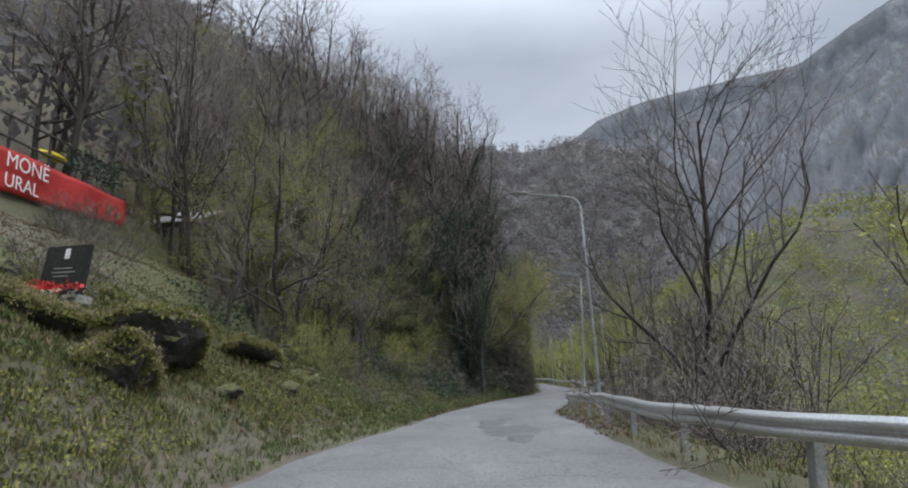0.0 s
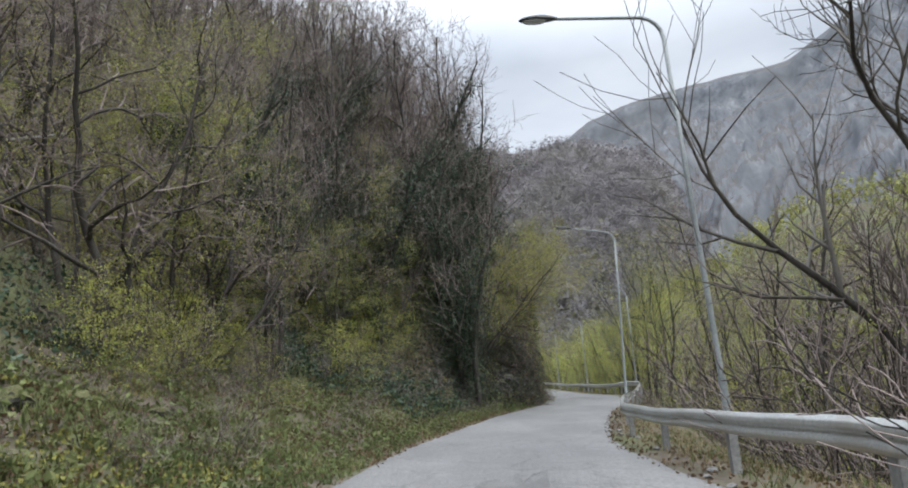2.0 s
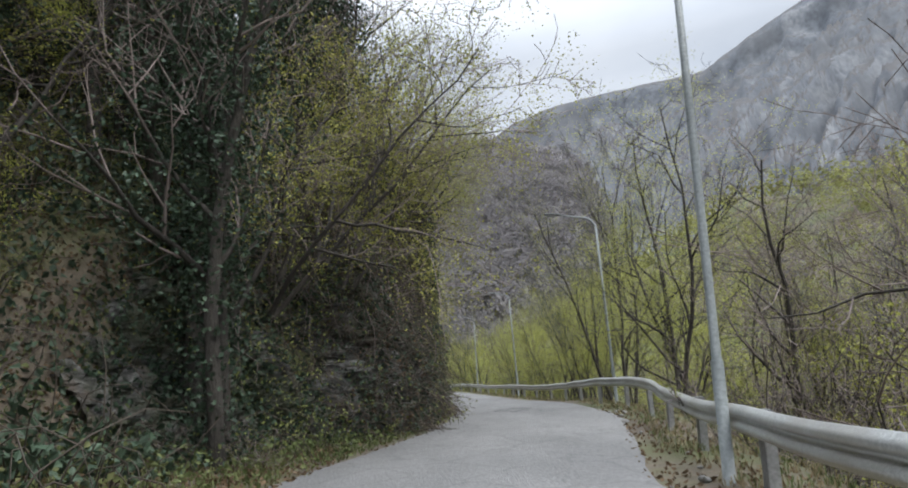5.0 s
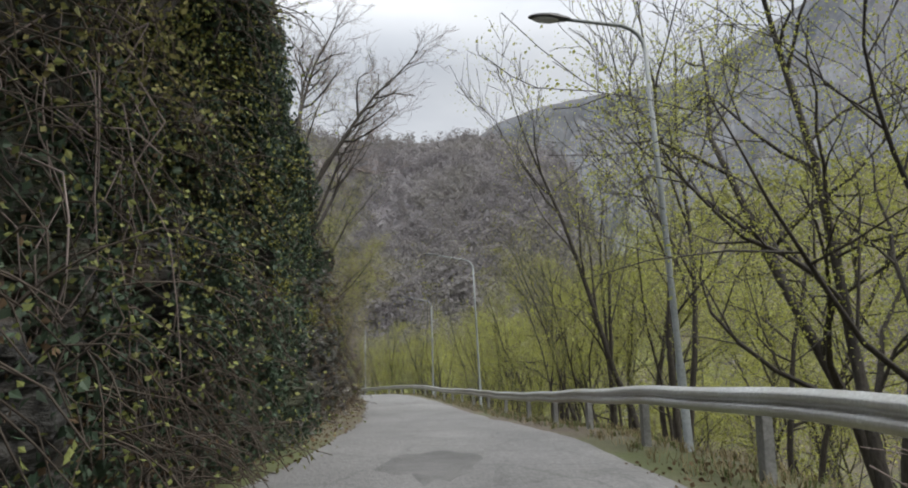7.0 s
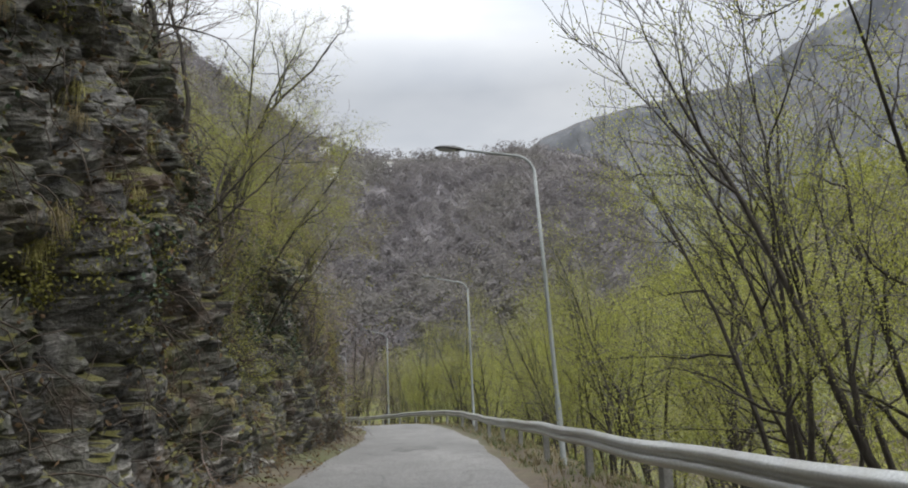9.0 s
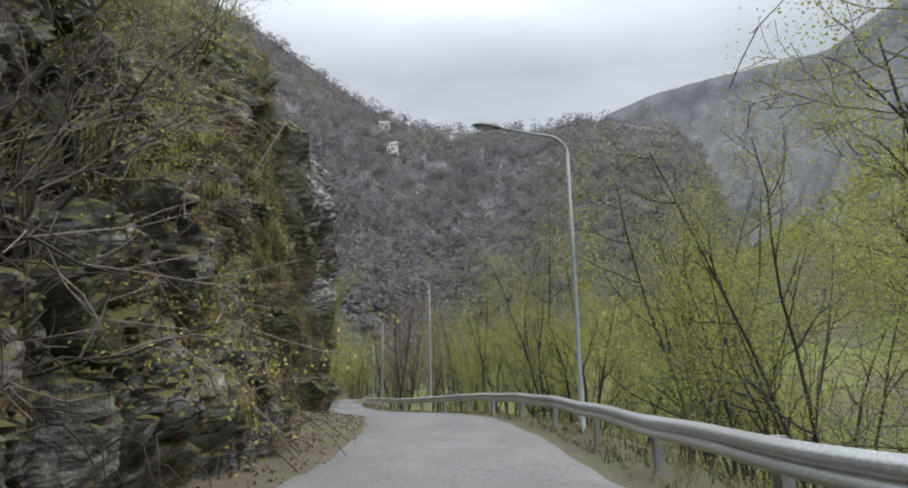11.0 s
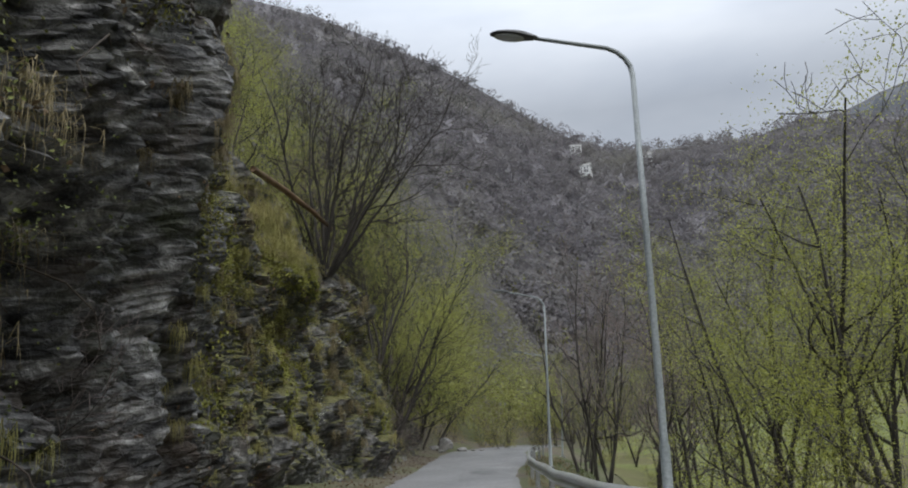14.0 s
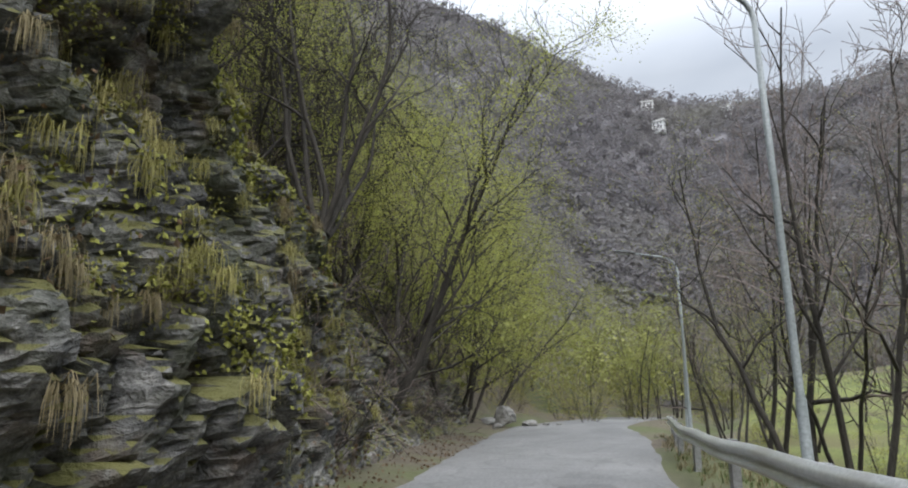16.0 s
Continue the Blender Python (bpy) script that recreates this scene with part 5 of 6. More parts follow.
curtain("hanging_vines", rng_c, p, n, 2.4, M_TWIG, "pale brown leafless vines hanging down over the ivy")

straw_w = window(Y, 104, 120, 2) * np.clip(patchy + 0.1, 0, 1) + window(Y, 126, 153, 2) * window(V, 0.8, 9, 1) * np.clip(patchy + 0.15, 0, 1) * 1.5 + 0.15 * window(Y, 74, 104, 3)
straw_w = straw_w + 1.5 * window(Y, 128, 160, 2) * window(V, 0.8, 8, 1) * np.clip(patchy + 0.3, 0, 1)


def drape(name, rng, centres, outs, per, tall, spread, material, label, category="grass"):
    """Clumps of long soft blades that arch out of the rock and hang down."""
    n = len(centres) * per
    out = np.repeat(outs, per, axis=0) * np.array([1, 1, 0.2]) + rng.normal(0, 0.7, (n, 3)) * np.array([1, 1, 0.4])
    out /= np.linalg.norm(out, axis=1, keepdims=True) + 1e-9
    h = np.repeat(tall * rng.uniform(0.6, 1.3, len(centres)), per)[:, None] * rng.uniform(0.5, 1.2, (n, 1))
    root = np.repeat(centres, per, axis=0) + rng.normal(0, 1, (n, 3)) * np.array(spread)
    side = np.cross(out, (0, 0, 1.0))
    side *= 0.0045 / (np.linalg.norm(side, axis=1, keepdims=True) + 1e-9)
    down = np.array([0, 0, 1.0]) * h
    rows = [root, root + out * h * 0.28 + down * rng.uniform(0.05, 0.25, (n, 1)), root + out * h * 0.42 - down * rng.uniform(0.0, 0.35, (n, 1)), root + out * h * 0.46 - down * rng.uniform(0.5, 0.9, (n, 1))]
    places = np.stack([v for r, w in zip(rows, (1.0, 1.0, 0.8, 0.2)) for v in (r - side * w, r + side * w)], 1)
    k = 8 * np.arange(n)[:, None]
    faces = np.concatenate([k + np.array([[2 * j, 2 * j + 1, 2 * j + 3, 2 * j + 2]]) for j in range(3)])
    return tagged(new(name, raw_mesh(name, places.reshape(-1, 3), faces, material)), label, category, kind="stuff")


tuft_at = rough(Y * 0.5, V * 0.6, 51.0, 2)
p, n = rock_spots(rng_c, 240, straw_w * np.clip(tuft_at + 0.25, 0, 1))
drape("dry_grass", rng_c, p + n * 0.04, n, 70, 0.4, (0.05, 0.07, 0.04), M_STRAW, "tufts of straw-coloured grass hanging from the ledges", "dry grass")
sedge_w = (0.5 * window(Y, 72, 104, 3) * window(V, 1, 7, 1) + 1.6 * window(Y, 98, 117, 2) * window(V, 0.4, 11, 1) + 0.3 * window(Y, 114, 128, 2) * window(V, 0.3, 12, 1) + 1.5 * window(Y, 128, 160, 2) * window(V, 0.6, 8, 1)) * np.clip(0.3 - tuft_at, 0, 1)
p, n = rock_spots(rng_c, 760, sedge_w)
drape("ledge_grass", rng_c, p + n * 0.04, n, 56, 0.36, (0.06, 0.08, 0.05), M_SEDGE, "olive grass and sedge tufts hanging from the ledges")
p, n = rock_spots(rng_c, 170, window(Y, 135.0, 140.2, 1) * window(V, 6.0, 9.0, 0.5))
drape("nose_grass", rng_c, p + n * 0.05, n, 110, 0.42, (0.14, 0.2, 0.12), M_SEDGE, "long yellow-green grass hanging over the rock nose")
# moss cushions
centre, n = rock_spots(rng_c, 460, (3.4 * window(Y, 98, 118, 2) * window(V, 2.5, 12, 2) + window(Y, 60, 84, 3) * window(V, 2.0, 8, 1) * 2.2 + window(Y, 84, 128, 3) * window(V, 2.5, 13, 1) * 0.6 + window(Y, 127, 150, 2) * window(V, 1.5, 7, 1) * 1.4) * np.clip(patchy + 0.2, 0, 1))
spot = np.repeat(centre, 210, axis=0) + rng_c.normal(0, 1, (460 * 210, 3)) * np.array([0.14, 0.3, 0.15]) + np.repeat(n, 210, axis=0) * 0.05
tagged(new("moss", leaf_mesh("moss", rng_c, spot, 0.055, M_MOSS, 0.0)), "yellow-green moss cushions on the rock ledges", "moss", kind="stuff")


p, n = rock_spots(rng_c, 20000, window(Y, 135.0, 140.2, 1.0) * window(V, 5.5, 6.6, 0.4) * np.clip(0.5 + patchy, 0.05, 1) + 0.22 * window(Y, 130, 158, 2) * window(V, 1, 7, 1) * np.clip(rough(Y * 0.6, V * 0.6, 41.0, 2) * 2.5, 0, 1))
tagged(new("moss_carpet", leaf_mesh("moss_carpet", rng_c, p + n * rng_c.uniform(0.02, 0.18, (len(p), 1)), 0.08, M_LUSHMOSS, 0.6)), "thick yellow-green moss carpet on the sloping ledge", "moss", kind="stuff")
# withered growth on the foot of the overgrown wall
rng_b = np.random.RandomState(77)
mat_at = np.clip(0.35 + 1.6 * rough(Y * 0.5, V * 0.6, 63.0, 3), 0.06, 1)
p, n = rock_spots(rng_b, 25000, window(Y, 103, 123, 2) * window(V, 0.0, 7.5, 1.0) * mat_at)
tagged(new("dry_leaves", leaf_mesh("dry_leaves", rng_b, p + n * rng_b.uniform(0.02, 0.3, (len(p), 1)), 0.062, M_DRY, 0.5)), "reddish-brown withered leaves matted on the overgrown rock", "dry leaves", kind="stuff")
p, n = rock_spots(rng_b, 30000, window(Y, 103, 126, 2) * window(V, 0.0, 6.0, 1.0) * np.clip(1.0 - mat_at, 0.1, 1))
tagged(new("wall_scrub", leaf_mesh("wall_scrub", rng_b, p + n * rng_b.uniform(0.02, 0.35, (len(p), 1)), 0.05, M_BUSH, 0.3)), "low olive-brown scrub on the foot of the rock", "scrub", kind="stuff")
p, n = rock_spots(rng_b, 300, window(Y, 104, 125, 2) * window(V, 0.0, 4.5, 0.6) * mat_at)
drape("dry_grass", rng_b, p + n * 0.04, n, 60, 0.34, (0.12, 0.18, 0.08), M_STRAW, "straw-coloured grass matted on the foot of the rock", "dry grass")


def on_ground(rng, count, y0, y1, a0, a1, lift=0.0):
    """Places strewn over the ground, a0 to a1 metres across from the way."""
    y, a = rng.uniform(y0, y1, count), rng.uniform(a0, a1, count)
    x, yy, _ = beside(y, a)
    return np.stack([x, yy, ground_height(x, yy) + lift], -1)


def keep_off_road(p, margin=0.05):
    x, _, h = way(p[:, 1])
    lat = (p[:, 0] - x) * np.cos(h)
    return p[(lat < -edge_left(p[:, 1]) - margin) | (lat > edge_right(p[:, 1]) + margin)]


p = keep_off_road(np.concatenate([on_ground(rng_c, 9000, 0, 56, -8.0, -3.0), on_ground(rng_c, 3000, 6, 30, -12, -8), on_ground(rng_c, 7000, 3, 27, -9.5, -4.0)]))
tagged(new("verge_grass", blades("verge_grass", rng_c, p, 0.26, 0.009, 0.3, 5, M_GRASS)), "fresh grass and weeds on the roadside bank", "grass", kind="stuff")
p = keep_off_road(np.concatenate([on_ground(rng_c, 4200, 0, 165, 1.6, 5.5), on_ground(rng_c, 2200, 3, 17, -9, -4.2)]), 0.25)
tagged(new("shoulder_grass", blades("shoulder_grass", rng_c, p, 0.32, 0.007, 0.3, 6, M_STRAW)), "dry straw-coloured grass under the guard rail", "dry grass", kind="stuff")
p = keep_off_road(on_ground(rng_c, 3600, 4, 165, 1.9, 6.5), 0.35)
tagged(new("shoulder_weeds", blades("shoulder_weeds", rng_c, p, 0.26, 0.009, 0.3, 6, M_GRASS)), "green weeds on the valley shoulder", "grass", kind="stuff")
p = keep_off_road(np.concatenate([on_ground(rng_c, 12000, 14, 50, -8.5, -4.2, 0.05), on_ground(rng_c, 9000, 20, 165, -6.5, -2.6, 0.02), on_ground(rng_c, 26000, 8, 50, -17, -6.5, 0.03), on_ground(rng_c, 15000, 12, 50, -9.5, -3.8, 0.06)]), -0.25)
tagged(new("leaf_litter", leaf_mesh("leaf_litter", rng_c, p, 0.08, M_DRY, 0.0)), "red-brown fallen leaves along the road edge", "leaf litter", kind="stuff")
p = keep_off_road(on_ground(rng_c, 9000, 14, 54, -12, -4.5, 0.08))
tagged(new("bank_weeds", leaf_mesh("bank_weeds", rng_c, p + rng_c.uniform(0, 0.2, (len(p), 1)) * np.array([0, 0, 1]), 0.075, M_GRASS, 0.0)), "low green weeds and bramble leaves on the bank", "weeds", kind="stuff")
p = keep_off_road(on_ground(rng_c, 46000, 4, 24, -11, -4.4, 0.02))
p = p[rough(p[:, 0] * 0.5, p[:, 1] * 0.5, 4.0, 2) > -0.1]
tagged(new("bank_moss", leaf_mesh("bank_moss", rng_c, p + rng_c.uniform(0, 0.07, (len(p), 1)) * np.array([0, 0, 1]), 0.07, M_MOSS, 0.0)), "yellow-green moss spread over the stony bank", "moss", kind="stuff")
p = np.concatenate([on_ground(rng_c, 22000, 36, 54, -16, -5.2, 0.05), on_ground(rng_c, 3000, 24, 40, -14, -9, 0.05)])
p[:, 2] += np.abs(rng_c.normal(0, 0.5, len(p))) * np.clip(0.6 + rough(p[:, 0] * 0.6, p[:, 1] * 0.6, 1.5, 2), 0.1, 2)
tagged(new("ground_ivy", leaf_mesh("ground_ivy", rng_c, p, 0.15, M_IVY, 0.4)), "dark ivy mounded over the foot of the slope", "ivy", kind="stuff")
p = keep_off_road(np.concatenate([on_ground(rng_c, 9000, 30, 54, -10, -3.8, 0.02), on_ground(rng_c, 3500, 17, 32, -9, -3.6, 0.02)]))
p[:, 2] += np.abs(rng_c.normal(0, 0.22, len(p)))
tagged(new("bank_herbs", leaf_mesh("bank_herbs", rng_c, p, 0.10, M_GRASS, 0.2)), "broad green herb leaves covering the foot of the slope", "weeds", kind="stuff")
p = on_ground(rng_c, 260, 36, 54, -10, -5.0, 0.1)
tangle("fallen_stems", rng_c, p, np.tile(np.array([[0.5, -0.2, 0.6]]), (len(p), 1)), 1.8, M_STEM, "brown bramble stems arching over the ivy")
# flowering clumps low on the rock
centre, n = rock_spots(rng_c, 3, window(Y, 138, 142, 1) * window(V, 1.8, 2.6, 0.3))
spot = np.repeat(centre, 70, axis=0) + rng_c.normal(0, 0.13, (210, 3)) + np.repeat(n, 70, axis=0) * 0.12
tagged(new("flower_clump", leaf_mesh("flower_clump", rng_c, spot, 0.05, M_BLOSSOM, 0.0)), "small white flowers growing on the rock", "flowers", kind="stuff")

# meadow beyond the river
my, ma = np.meshgrid(np.arange(136, 222, 1.5), np.arange(9, 64, 1.5), indexing="ij")
mx, myy, _ = beside(my, ma)
meadow = new("meadow", sheet("meadow", np.stack([mx, myy, ground_height(mx, myy) + 0.08], -1), M_MEADOW))
tagged(meadow, "bright green meadow on the valley floor", "meadow", kind="structure")


# ---- stones ----
def stone(name, x, y, size, material, label, category="stone", flat=0.65, seed=0, sink=0.25, tilt=0.0):
    rng = np.random.RandomState(seed)
    bm = bmesh.new()
    bmesh.ops.create_icosphere(bm, subdivisions=4 if size > 0.6 else 2, radius=1.0)
    co = np.array([v.co[:] for v in bm.verts])
    stretch = np.array([1.0, rng.uniform(0.7, 1.0), flat])
    cut = rng.normal(0, 1, (7, 3))
    cut /= np.linalg.norm(cut, axis=1, keepdims=True)
    for c in cut:
        over_ = np.clip(co @ c - rng.uniform(0.45, 0.8), 0, None)
        co = co - over_[:, None] * c
    co = co * (1 + 0.22 * rough(co[:, 0] * 1.6 + seed, co[:, 1] * 1.6, co[:, 2] * 1.6)[:, None]) * stretch * size / 2 * (1 + 0.16 * rough(co[:, 0] * 5, co[:, 1] * 5, co[:, 2] * 5 + seed)[:, None])
    for v, c in zip(bm.verts, co):
        v.co = c
    me = bpy.data.meshes.new(name)
    bm.to_mesh(me)
    bm.free()
    me.materials.append(material)
    ob = new(name, me)
    z = float(ground_height(np.array([x]), np.array([y]))[0])
    ob.matrix_basis = pose(x, y, z + size * flat * (0.5 - sink), rng.uniform(-12, 12), rng.uniform(-12, 12), rng.uniform(0, 360))
    if tilt:
        ob.matrix_basis = pose(x, y, z + size * flat * (0.5 - sink), 0, tilt, 90 + 10 * rng.uniform(-1, 1))
    return tagged(ob, label, category)


for k, (x, y, size) in enumerate([(-4.8, 17.6, 0.9), (-4.3, 19.0, 0.8), (-4.9, 20.3, 1.0), (-4.4, 21.6, 0.7), (-8.8, 12.4, 0.9), (-4.6, 23.2, 0.7), (-5.0, 24.6, 0.6), (-9.8, 14.6, 0.9), (-4.5, 13.4, 0.7), (-4.1, 17.0, 0.6), (-4.5, 25.8, 0.5), (-4.4, 27.2, 0.45)]):
    stone("mossy_boulder", x, y, size, M_MOSSY, "dark mossy boulder set deep in the grassy bank", "boulder", 0.62, 300 + k, 0.42)


def moss_cap(rock, count, seed):
    """Short moss and grass on the upward faces of a rock."""
    rng = np.random.RandomState(seed)
    me = rock.data
    co, no = np.zeros(len(me.vertices) * 3), np.zeros(len(me.vertices) * 3)
    me.vertices.foreach_get("co", co)
    me.vertex_normals.foreach_get("vector", no)
    co, no = co.reshape(-1, 3), no.reshape(-1, 3)
    pick = rng.choice(np.flatnonzero(no[:, 2] > -0.25), count)
    tufts = co[pick] + rng.normal(0, 0.05, (count, 3)) + np.array([0, 0, 0.02])
    part("moss", leaf_mesh("moss", rng, tufts, 0.055, M_MOSS, 0.0), rock, "yellow-green moss")["kind"] = "stuff"
    part("dry_grass", blades("dry_grass", rng, tufts[: count // 9], 0.17, 0.006, 0.5, 7, M_STRAW), rock, "short dry grass")["kind"] = "stuff"


for k, (x, y, size, flat) in enumerate([(-6.1, 13.6, 3.3, 0.40), (-7.6, 11.6, 3.0, 0.40), (-5.2, 17.6, 1.9, 0.40), (-5.3, 10.6, 2.2, 0.4)]):
    moss_cap(stone("mossy_outcrop", x, y, size, M_MOSSY, "low rock outcrop covered in yellow moss and grass", "rock", flat, 360 + k, 0.44, 22.0), 16000, k)
stone("pale_boulder", -7.7, 173.6, 1.7, M_STONE, "large pale grey boulder at the road's edge", "boulder", 0.7, 330, 0.1)
for k, (x, y, size) in enumerate([(-6.6, 175.0, 0.9), (-6.0, 176.2, 0.6), (-8.9, 174.6, 1.0), (-5.6, 177.4, 0.5), (-7.3, 171.6, 0.6), (-7.0, 170.4, 0.4)]):
    stone("pale_stone", x, y, size, M_STONE, "pale loose stone beside the boulder", "stone", 0.6, 340 + k)
p = keep_off_road(on_ground(rng_c, 3500, 16, 62, 0.9, 3.2, 0.02), -0.2)
tagged(new("verge_litter", leaf_mesh("verge_litter", rng_c, p, 0.08, M_DRY, 0.0)), "dry brown leaves on the crumbling road edge", "leaf litter", kind="stuff")
loose = random.Random(5)
for k in range(34):
    y = loose.uniform(20, 60)
    x, yy, _ = beside(y, float(edge_right(y)) + loose.uniform(-0.1, 0.6))
    stone("broken_stone", float(x), float(yy), loose.uniform(0.07, 0.22), M_STONE, "piece of broken asphalt on the crumbling road edge", "stone", 0.6, 460 + k, 0.2)
for k in range(46):
    y = loose.uniform(18, 150)
    a = -float(edge_left(y)) - loose.uniform(0.1, 0.9)
    x, yy, _ = beside(y, a)
    stone("loose_stone", float(x), float(yy), loose.uniform(0.08, 0.24), M_STONE, "small broken stone lying on the road's verge", "stone", 0.6, 400 + k, 0.2)
# ---- memorial stone with flowers ----
def memorial(x, y):
    z = float(ground_height(np.array([x]), np.array([y]))[0])
    thing = tagged(new("memorial_stone"), "dark polished granite memorial slab standing on the mossy bank", "memorial")
    part("slab", (box_bm(1.15, 0.10, 0.95, 0.012, (0, 0, 0.46)), M_GRANITE), thing)
    part("plate", (box_bm(0.13, 0.012, 0.18, 0.004, (0.05, -0.058, 0.78)), M_WHITE), thing, "small pale plate")
    part("plinth", (box_bm(1.35, 0.32, 0.16, 0.02, (0, 0, -0.05)), M_CONCRETE), thing)
    for row, (w, off) in enumerate([(0.5, 0.0), (0.62, 0.02), (0.4, -0.03)]):
        part("writing_bar", (box_bm(w, 0.006, 0.022, 0.0, (off, -0.053, 0.52 - 0.07 * row)), M_POST), thing)
    thing.matrix_basis = pose(x, y, z + 0.02, -6, 3, -26) @ Matrix.Diagonal((1.2, 1.2, 1.2, 1))
    rng = np.random.RandomState(4)
    fx, fy = x + 0.1, y - 0.75
    fz = float(ground_height(np.array([fx]), np.array([fy]))[0])
    wreath = tagged(new("flower_bunch"), "red and white flowers laid before the memorial stone", "flowers")
    c = rng.normal(0, 1, (170, 3)) * np.array([0.28, 0.16, 0.07]) + np.array([fx, fy, fz + 0.24])
    part("petals", leaf_mesh("petals", rng, c, 0.12, M_PETAL, 0.0), wreath)["kind"] = "stuff"
    c = rng.normal(0, 1, (60, 3)) * np.array([0.3, 0.18, 0.06]) + np.array([fx + 0.05, fy - 0.12, fz + 0.14])
    part("blossoms", leaf_mesh("blossoms", rng, c, 0.09, M_BLOSSOM, 0.0), wreath, "white blossoms")["kind"] = "stuff"
    c = rng.normal(0, 1, (120, 3)) * np.array([0.36, 0.22, 0.05]) + np.array([fx, fy, fz + 0.08])
    part("greenery", leaf_mesh("greenery", rng, c, 0.12, M_IVY, 0.0), wreath)["kind"] = "stuff"


memorial(-8.2, 14.0)


# ---- terrace fence with a banner ----
F0, F1 = Vector((-16.8, 17.0, 9.5)), Vector((-15.7, 30.3, 9.6))


def terrace_fence():
    thing = tagged(new("terrace_fence"), "grey wooden rail fence along the terrace edge", "fence")
    span = F1 - F0
    count = 7
    for i in range(count):
        p0 = F0 + span * i / (count - 1)
        rings = tube([p0 + Vector((0, 0, -0.8)), p0 + Vector((0, 0, 0.7)), p0 + Vector((0, 0, 1.75))], [0.06, 0.055, 0.05], 8)
        part("post", poly_mesh("post", *rings, M_PLANK), thing)
    for i in range(count - 1):
        for up in (0.75, 1.6):
            a, b = F0 + span * i / (count - 1), F0 + span * (i + 1) / (count - 1)
            rings = tube([a + Vector((0.06, 0, up)), (a + b) / 2 + Vector((0.06, 0, up - 0.02)), b + Vector((0.06, 0, up))], [0.045, 0.045, 0.045], 7)
            part("rail", poly_mesh("rail", *rings, M_PLANK), thing)


terrace_fence()


def banner():
    thing = tagged(new("banner"), "long red printed cloth banner with white lettering below the fence", "banner")
    out = Vector((1, -0.09, 0)).normalized()
    a, b = F0 + out * 0.6 + Vector((0, 0, 0.15)), F1 + out * 0.6 + Vector((0, 0, 0.0))
    rows, cols_ = 9, 60
    grid = np.zeros((cols_, rows, 3))
    for i in range(cols_):
        f = i / (cols_ - 1)
        drop = 1.75 - 0.55 * f * f
        for j in range(rows):
            g = j / (rows - 1)
            q = a + (b - a) * f - Vector((0, 0, 1)) * drop * g + out * (0.05 * math.sin(f * 26 + g * 2) + 0.10 * g)
            grid[i, j] = q
    me = sheet("cloth", grid, M_RED)
    cloth = part("cloth", me, thing)
    sol = cloth.modifiers.new("thickness", "SOLIDIFY")
    sol.thickness = 0.006
    for words, f, up, size in (("MON\u00cb", 0.51, -0.72, 0.78), ("URAL", 0.492, -1.44, 0.72)):
        cu = bpy.data.curves.new("lettering", "FONT")
        cu.body, cu.size, cu.extrude, cu.align_x = words, size, 0.004, "CENTER"
        ob = new("lettering", cu)
        q = a + (b - a) * f + Vector((0, 0, up)) + out * 0.20
        along = (b - a).normalized()
        turn = Matrix((along, Vector((0, 0, 1)), along.cross(Vector((0, 0, 1))))).transposed().to_4x4()
        ob.matrix_basis = Matrix.Translation(q) @ turn
        ob.parent = thing
        cu.materials.append(M_WHITE)
        tagged(ob, "white capital letters")
    # pale printed shapes near the far end
    for k, (f, up, r) in enumerate([(0.90, -0.75, 0.22), (0.95, -0.85, 0.18)]):
        bm = bmesh.new()
        bmesh.ops.create_circle(bm, cap_ends=True, segments=18, radius=r)
        ob = part("printed_shape", (bm, M_STRAW), thing, "faded pale printed shape")
        q = a + (b - a) * f + Vector((0, 0, up)) + out * 0.19
        along = (b - a).normalized()
        ob.matrix_basis = Matrix.Translation(q) @ Matrix((along, Vector((0, 0, 1)), along.cross(Vector((0, 0, 1))))).transposed().to_4x4()


banner()
rng_f = np.random.RandomState(6)
trail = np.array([F0 + (F1 - F0) * float(v) for v in rng_f.uniform(0.72, 1.0, 900)]) + np.array([0.35, 0, 0.95]) + rng_f.normal(0, 1, (900, 3)) * np.array([0.22, 0.2, 0.42])
tagged(new("trailing_greenery", leaf_mesh("trailing_greenery", rng_f, trail, 0.12, M_IVY, 0.8)), "dark green leaves trailing over the fence rails", "creeper", kind="stuff")


def yellow_sheet():
    rng = np.random.RandomState(2)
    bm = bmesh.new()
    bmesh.ops.create_uvsphere(bm, u_segments=20, v_segments=10, radius=1.0)
    for v in bm.verts:
        c = np.array(v.co[:])
        v.co = Vector(c * (1 + 0.25 * float(rough(c[0] * 2, c[1] * 2, c[2] * 2)))) * 1.0
        v.co = Vector((v.co.x * 0.28, v.co.y * 0.85, v.co.z * 0.16))
    me = bpy.data.meshes.new("yellow_sheet")
    bm.to_mesh(me)
    bm.free()
    me.materials.append(M_YELLOW)
    ob = new("yellow_sheet", me)
    q = F0 + (F1 - F0) * 0.72
    ob.matrix_basis = pose(q.x - 0.35, q.y, q.z + 1.0, 0, 0, -5)
    tagged(ob, "crumpled bright yellow plastic sheet behind the fence", "sheet")


yellow_sheet()


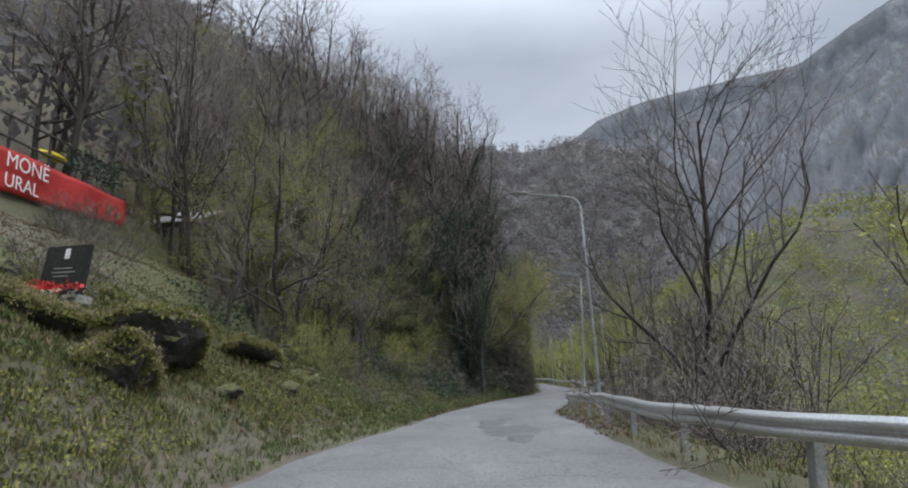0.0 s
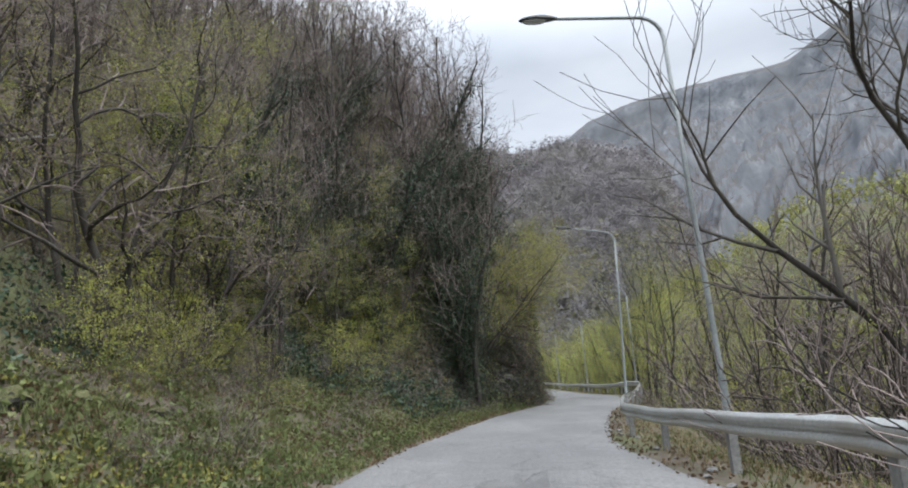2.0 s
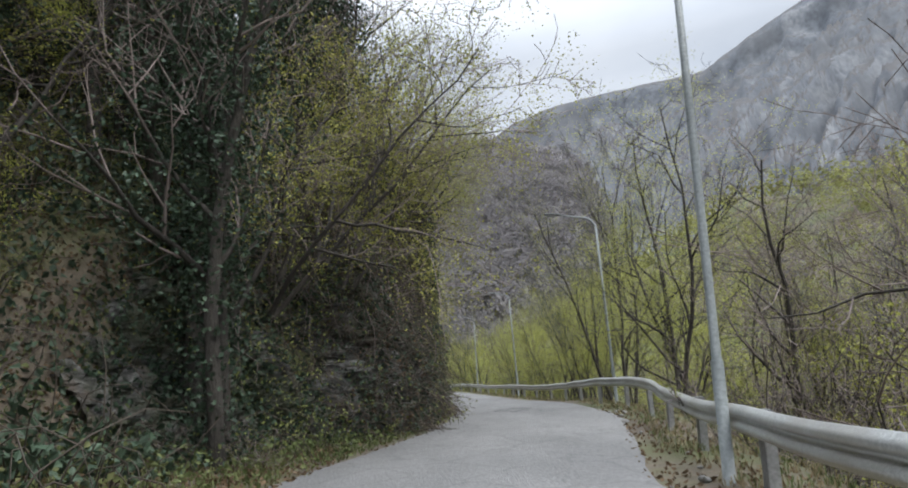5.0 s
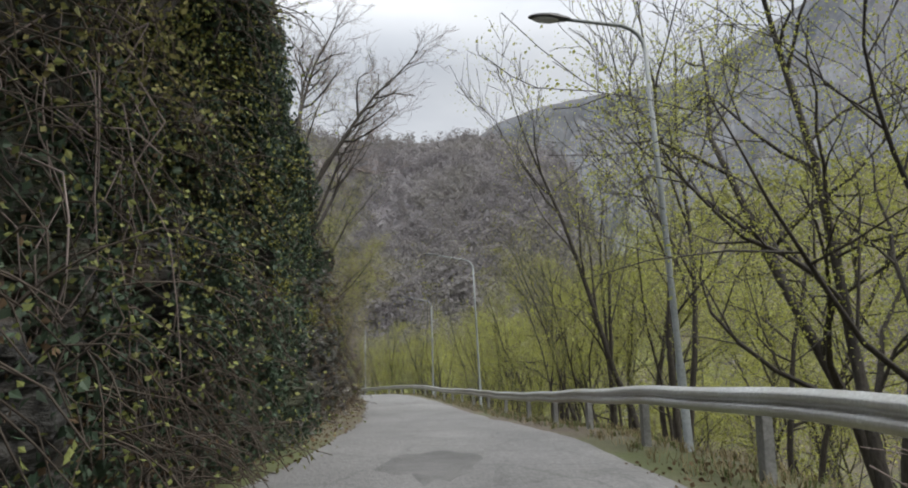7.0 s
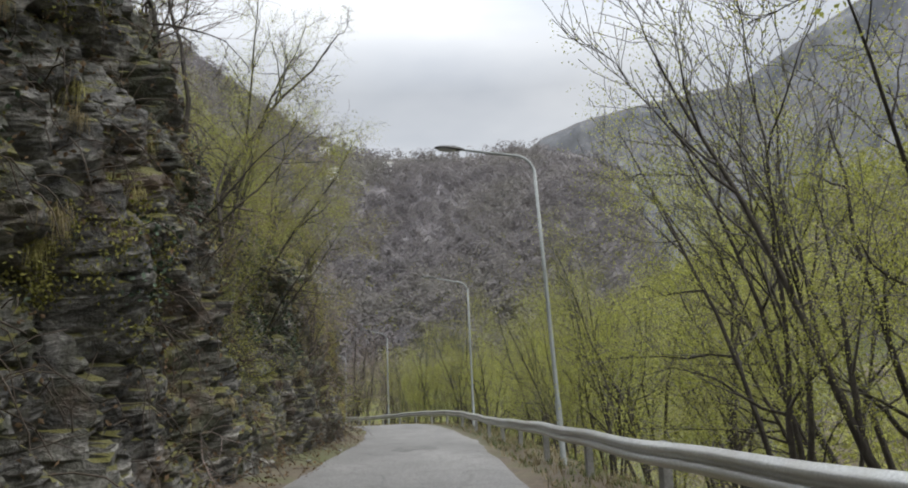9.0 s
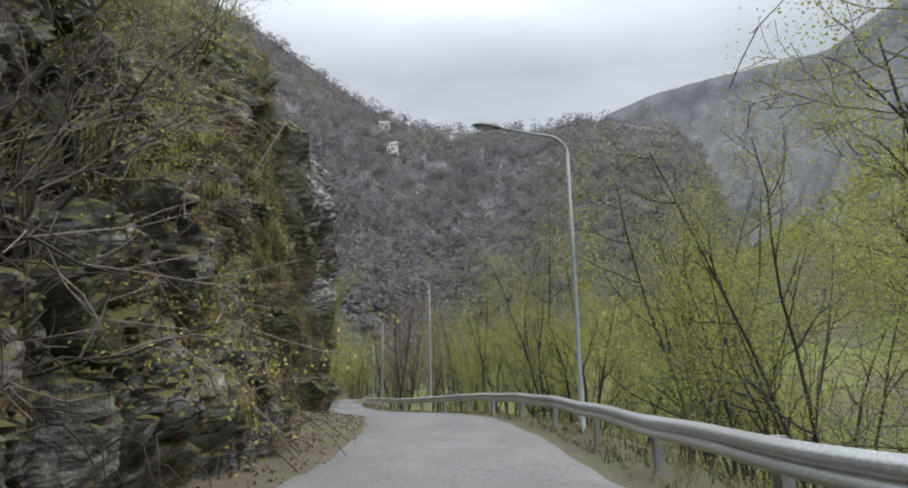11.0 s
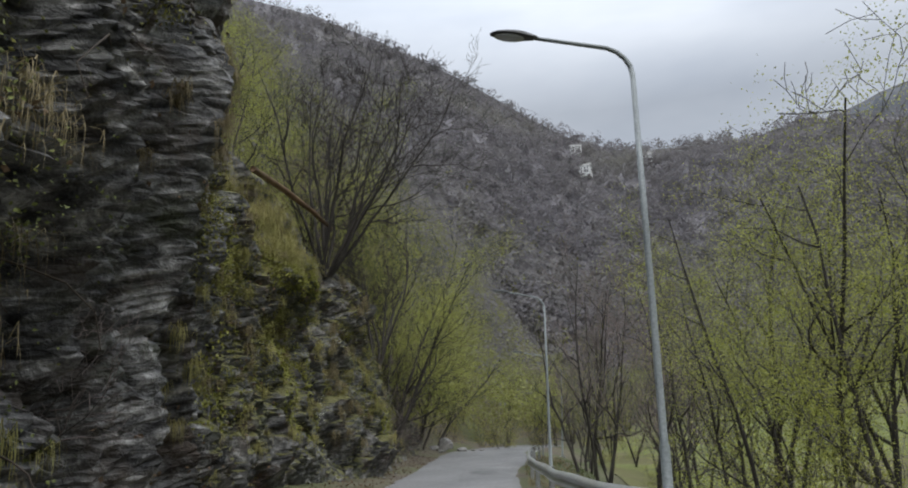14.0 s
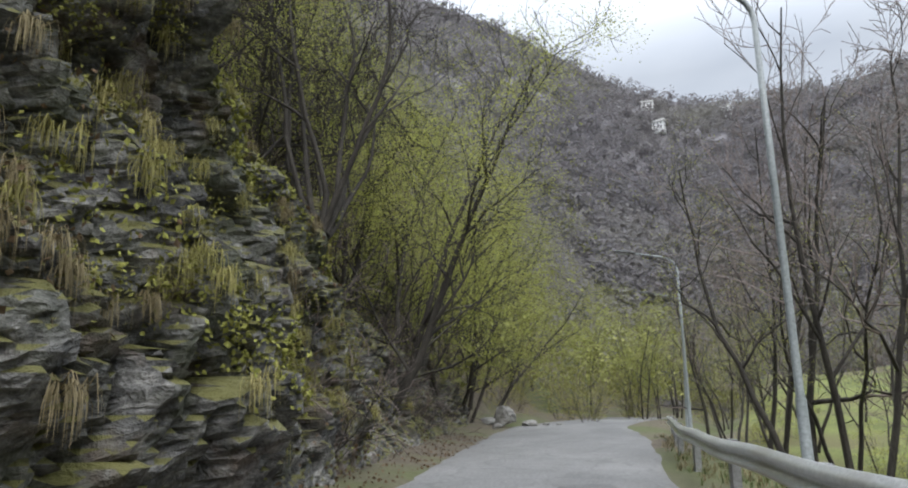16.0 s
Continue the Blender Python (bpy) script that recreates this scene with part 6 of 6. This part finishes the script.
def shed(x, y):
    z = float(ground_height(np.array([x]), np.array([y]))[0])
    thing = tagged(new("shed"), "small dark wooden shed with a pale sheet roof", "shed")
    part("wall", (box_bm(2.6, 2.2, 1.9, 0.02, (0, 0, 0.45)), M_PLANK), thing)
    roof = part("roof", (box_bm(3.1, 2.8, 0.07, 0.01), M_SHEET), thing, "pale corrugated roof")
    roof.matrix_basis = pose(0, 0, 1.95, 24, 4, 0)
    part("door", (box_bm(0.8, 0.05, 1.5, 0.01, (0.3, -1.13, 0.35)), M_POST), thing)
    part("gutter_pipe", poly_mesh("gutter_pipe", *tube([(1.42, -1.2, 1.4), (1.42, -1.2, -0.4)], [0.05, 0.05], 8), M_WHITE), thing, "white downpipe")
    thing.matrix_basis = pose(x, y, z, 0, 0, -20)


shed(-14.6, 36.0)


def far_house(x, y, z, wide, deep, turn):
    """A small house far up on the hill: walls, gable roof, chimney, windows and a door."""
    thing = tagged(new("far_house"), "small white house with a pale grey gable roof on the hill", "house", "houses on the hill")
    part("wall", (box_bm(wide, deep, 8.0, 0.05, (0, 0, 1.0)), M_WHITE), thing)
    bm = bmesh.new()
    hw, hd = wide / 2 + 0.5, deep / 2 + 0.5
    top = [bm.verts.new((sx * hw, 0, 8.0)) for sx in (-1, 1)]
    low = [bm.verts.new((sx * hw, sy * hd, 5.0)) for sy in (-1, 1) for sx in (-1, 1)]
    for corners in ((low[0], low[1], top[1], top[0]), (low[3], low[2], top[0], top[1]), (low[2], low[0], top[0]), (low[1], low[3], top[1]), (low[1], low[0], low[2], low[3])):
        bm.faces.new(corners)
    roof = part("roof", (bm, M_CONCRETE), thing, "pale grey tiled roof")
    part("chimney", (box_bm(0.7, 0.7, 2.0, 0.03, (wide * 0.25, 0.6, 7.9)), M_CONCRETE), roof)
    for i in (-1, 0, 1):
        for up in (1.2, 3.6):
            part("window", (box_bm(0.9, 0.12, 1.2, 0.02, (i * wide * 0.3, -deep / 2 - 0.03, up)), M_GRANITE), thing)
    thing.matrix_basis = pose(x, y, z, 0, 0, turn)


for spot in ((-50.9, 642.0, 222.0, 9.0, 7.0, 12), (-38.6, 593.5, 184.5, 8.0, 7.0, -8), (5.7, 647.5, 209.5, 8.0, 6.5, 4)):
    far_house(*spot)


def hut(x, y):
    """A low white hut up in the wood, its near gable in rusty boards."""
    z = float(ground_height(np.array([x]), np.array([y]))[0])
    thing = tagged(new("hut"), "small white-walled hut with a rusty roof among the trees", "hut")
    part("wall", (box_bm(1.9, 1.6, 2.2, 0.02, (0, 0, 0.5)), M_WHITE), thing)
    roof = part("roof", (box_bm(2.3, 2.1, 0.06, 0.01), M_RUST), thing, "rusty sheet roof")
    roof.matrix_basis = pose(0, 0, 1.72, -9, 0, 0)
    part("side_boards", (box_bm(0.05, 1.5, 1.5, 0.01, (0.975, 0, 0.7)), M_RUST), thing, "red-brown boards")
    thing.matrix_basis = pose(x, y, z, 0, 0, 10)


hut(-10.2, 50.9)

# fallen log on the ledge
log = tagged(new("fallen_log", poly_mesh("fallen_log", *tube([(-0.3, 134.6, 8.55), (-0.7, 137.0, 8.75), (-1.1, 139.4, 8.85), (-1.45, 141.5, 8.85)], [0.09, 0.1, 0.09, 0.06], 9), M_POLYMER, True)), "orange-brown fallen log lying on the rock ledge", "log")
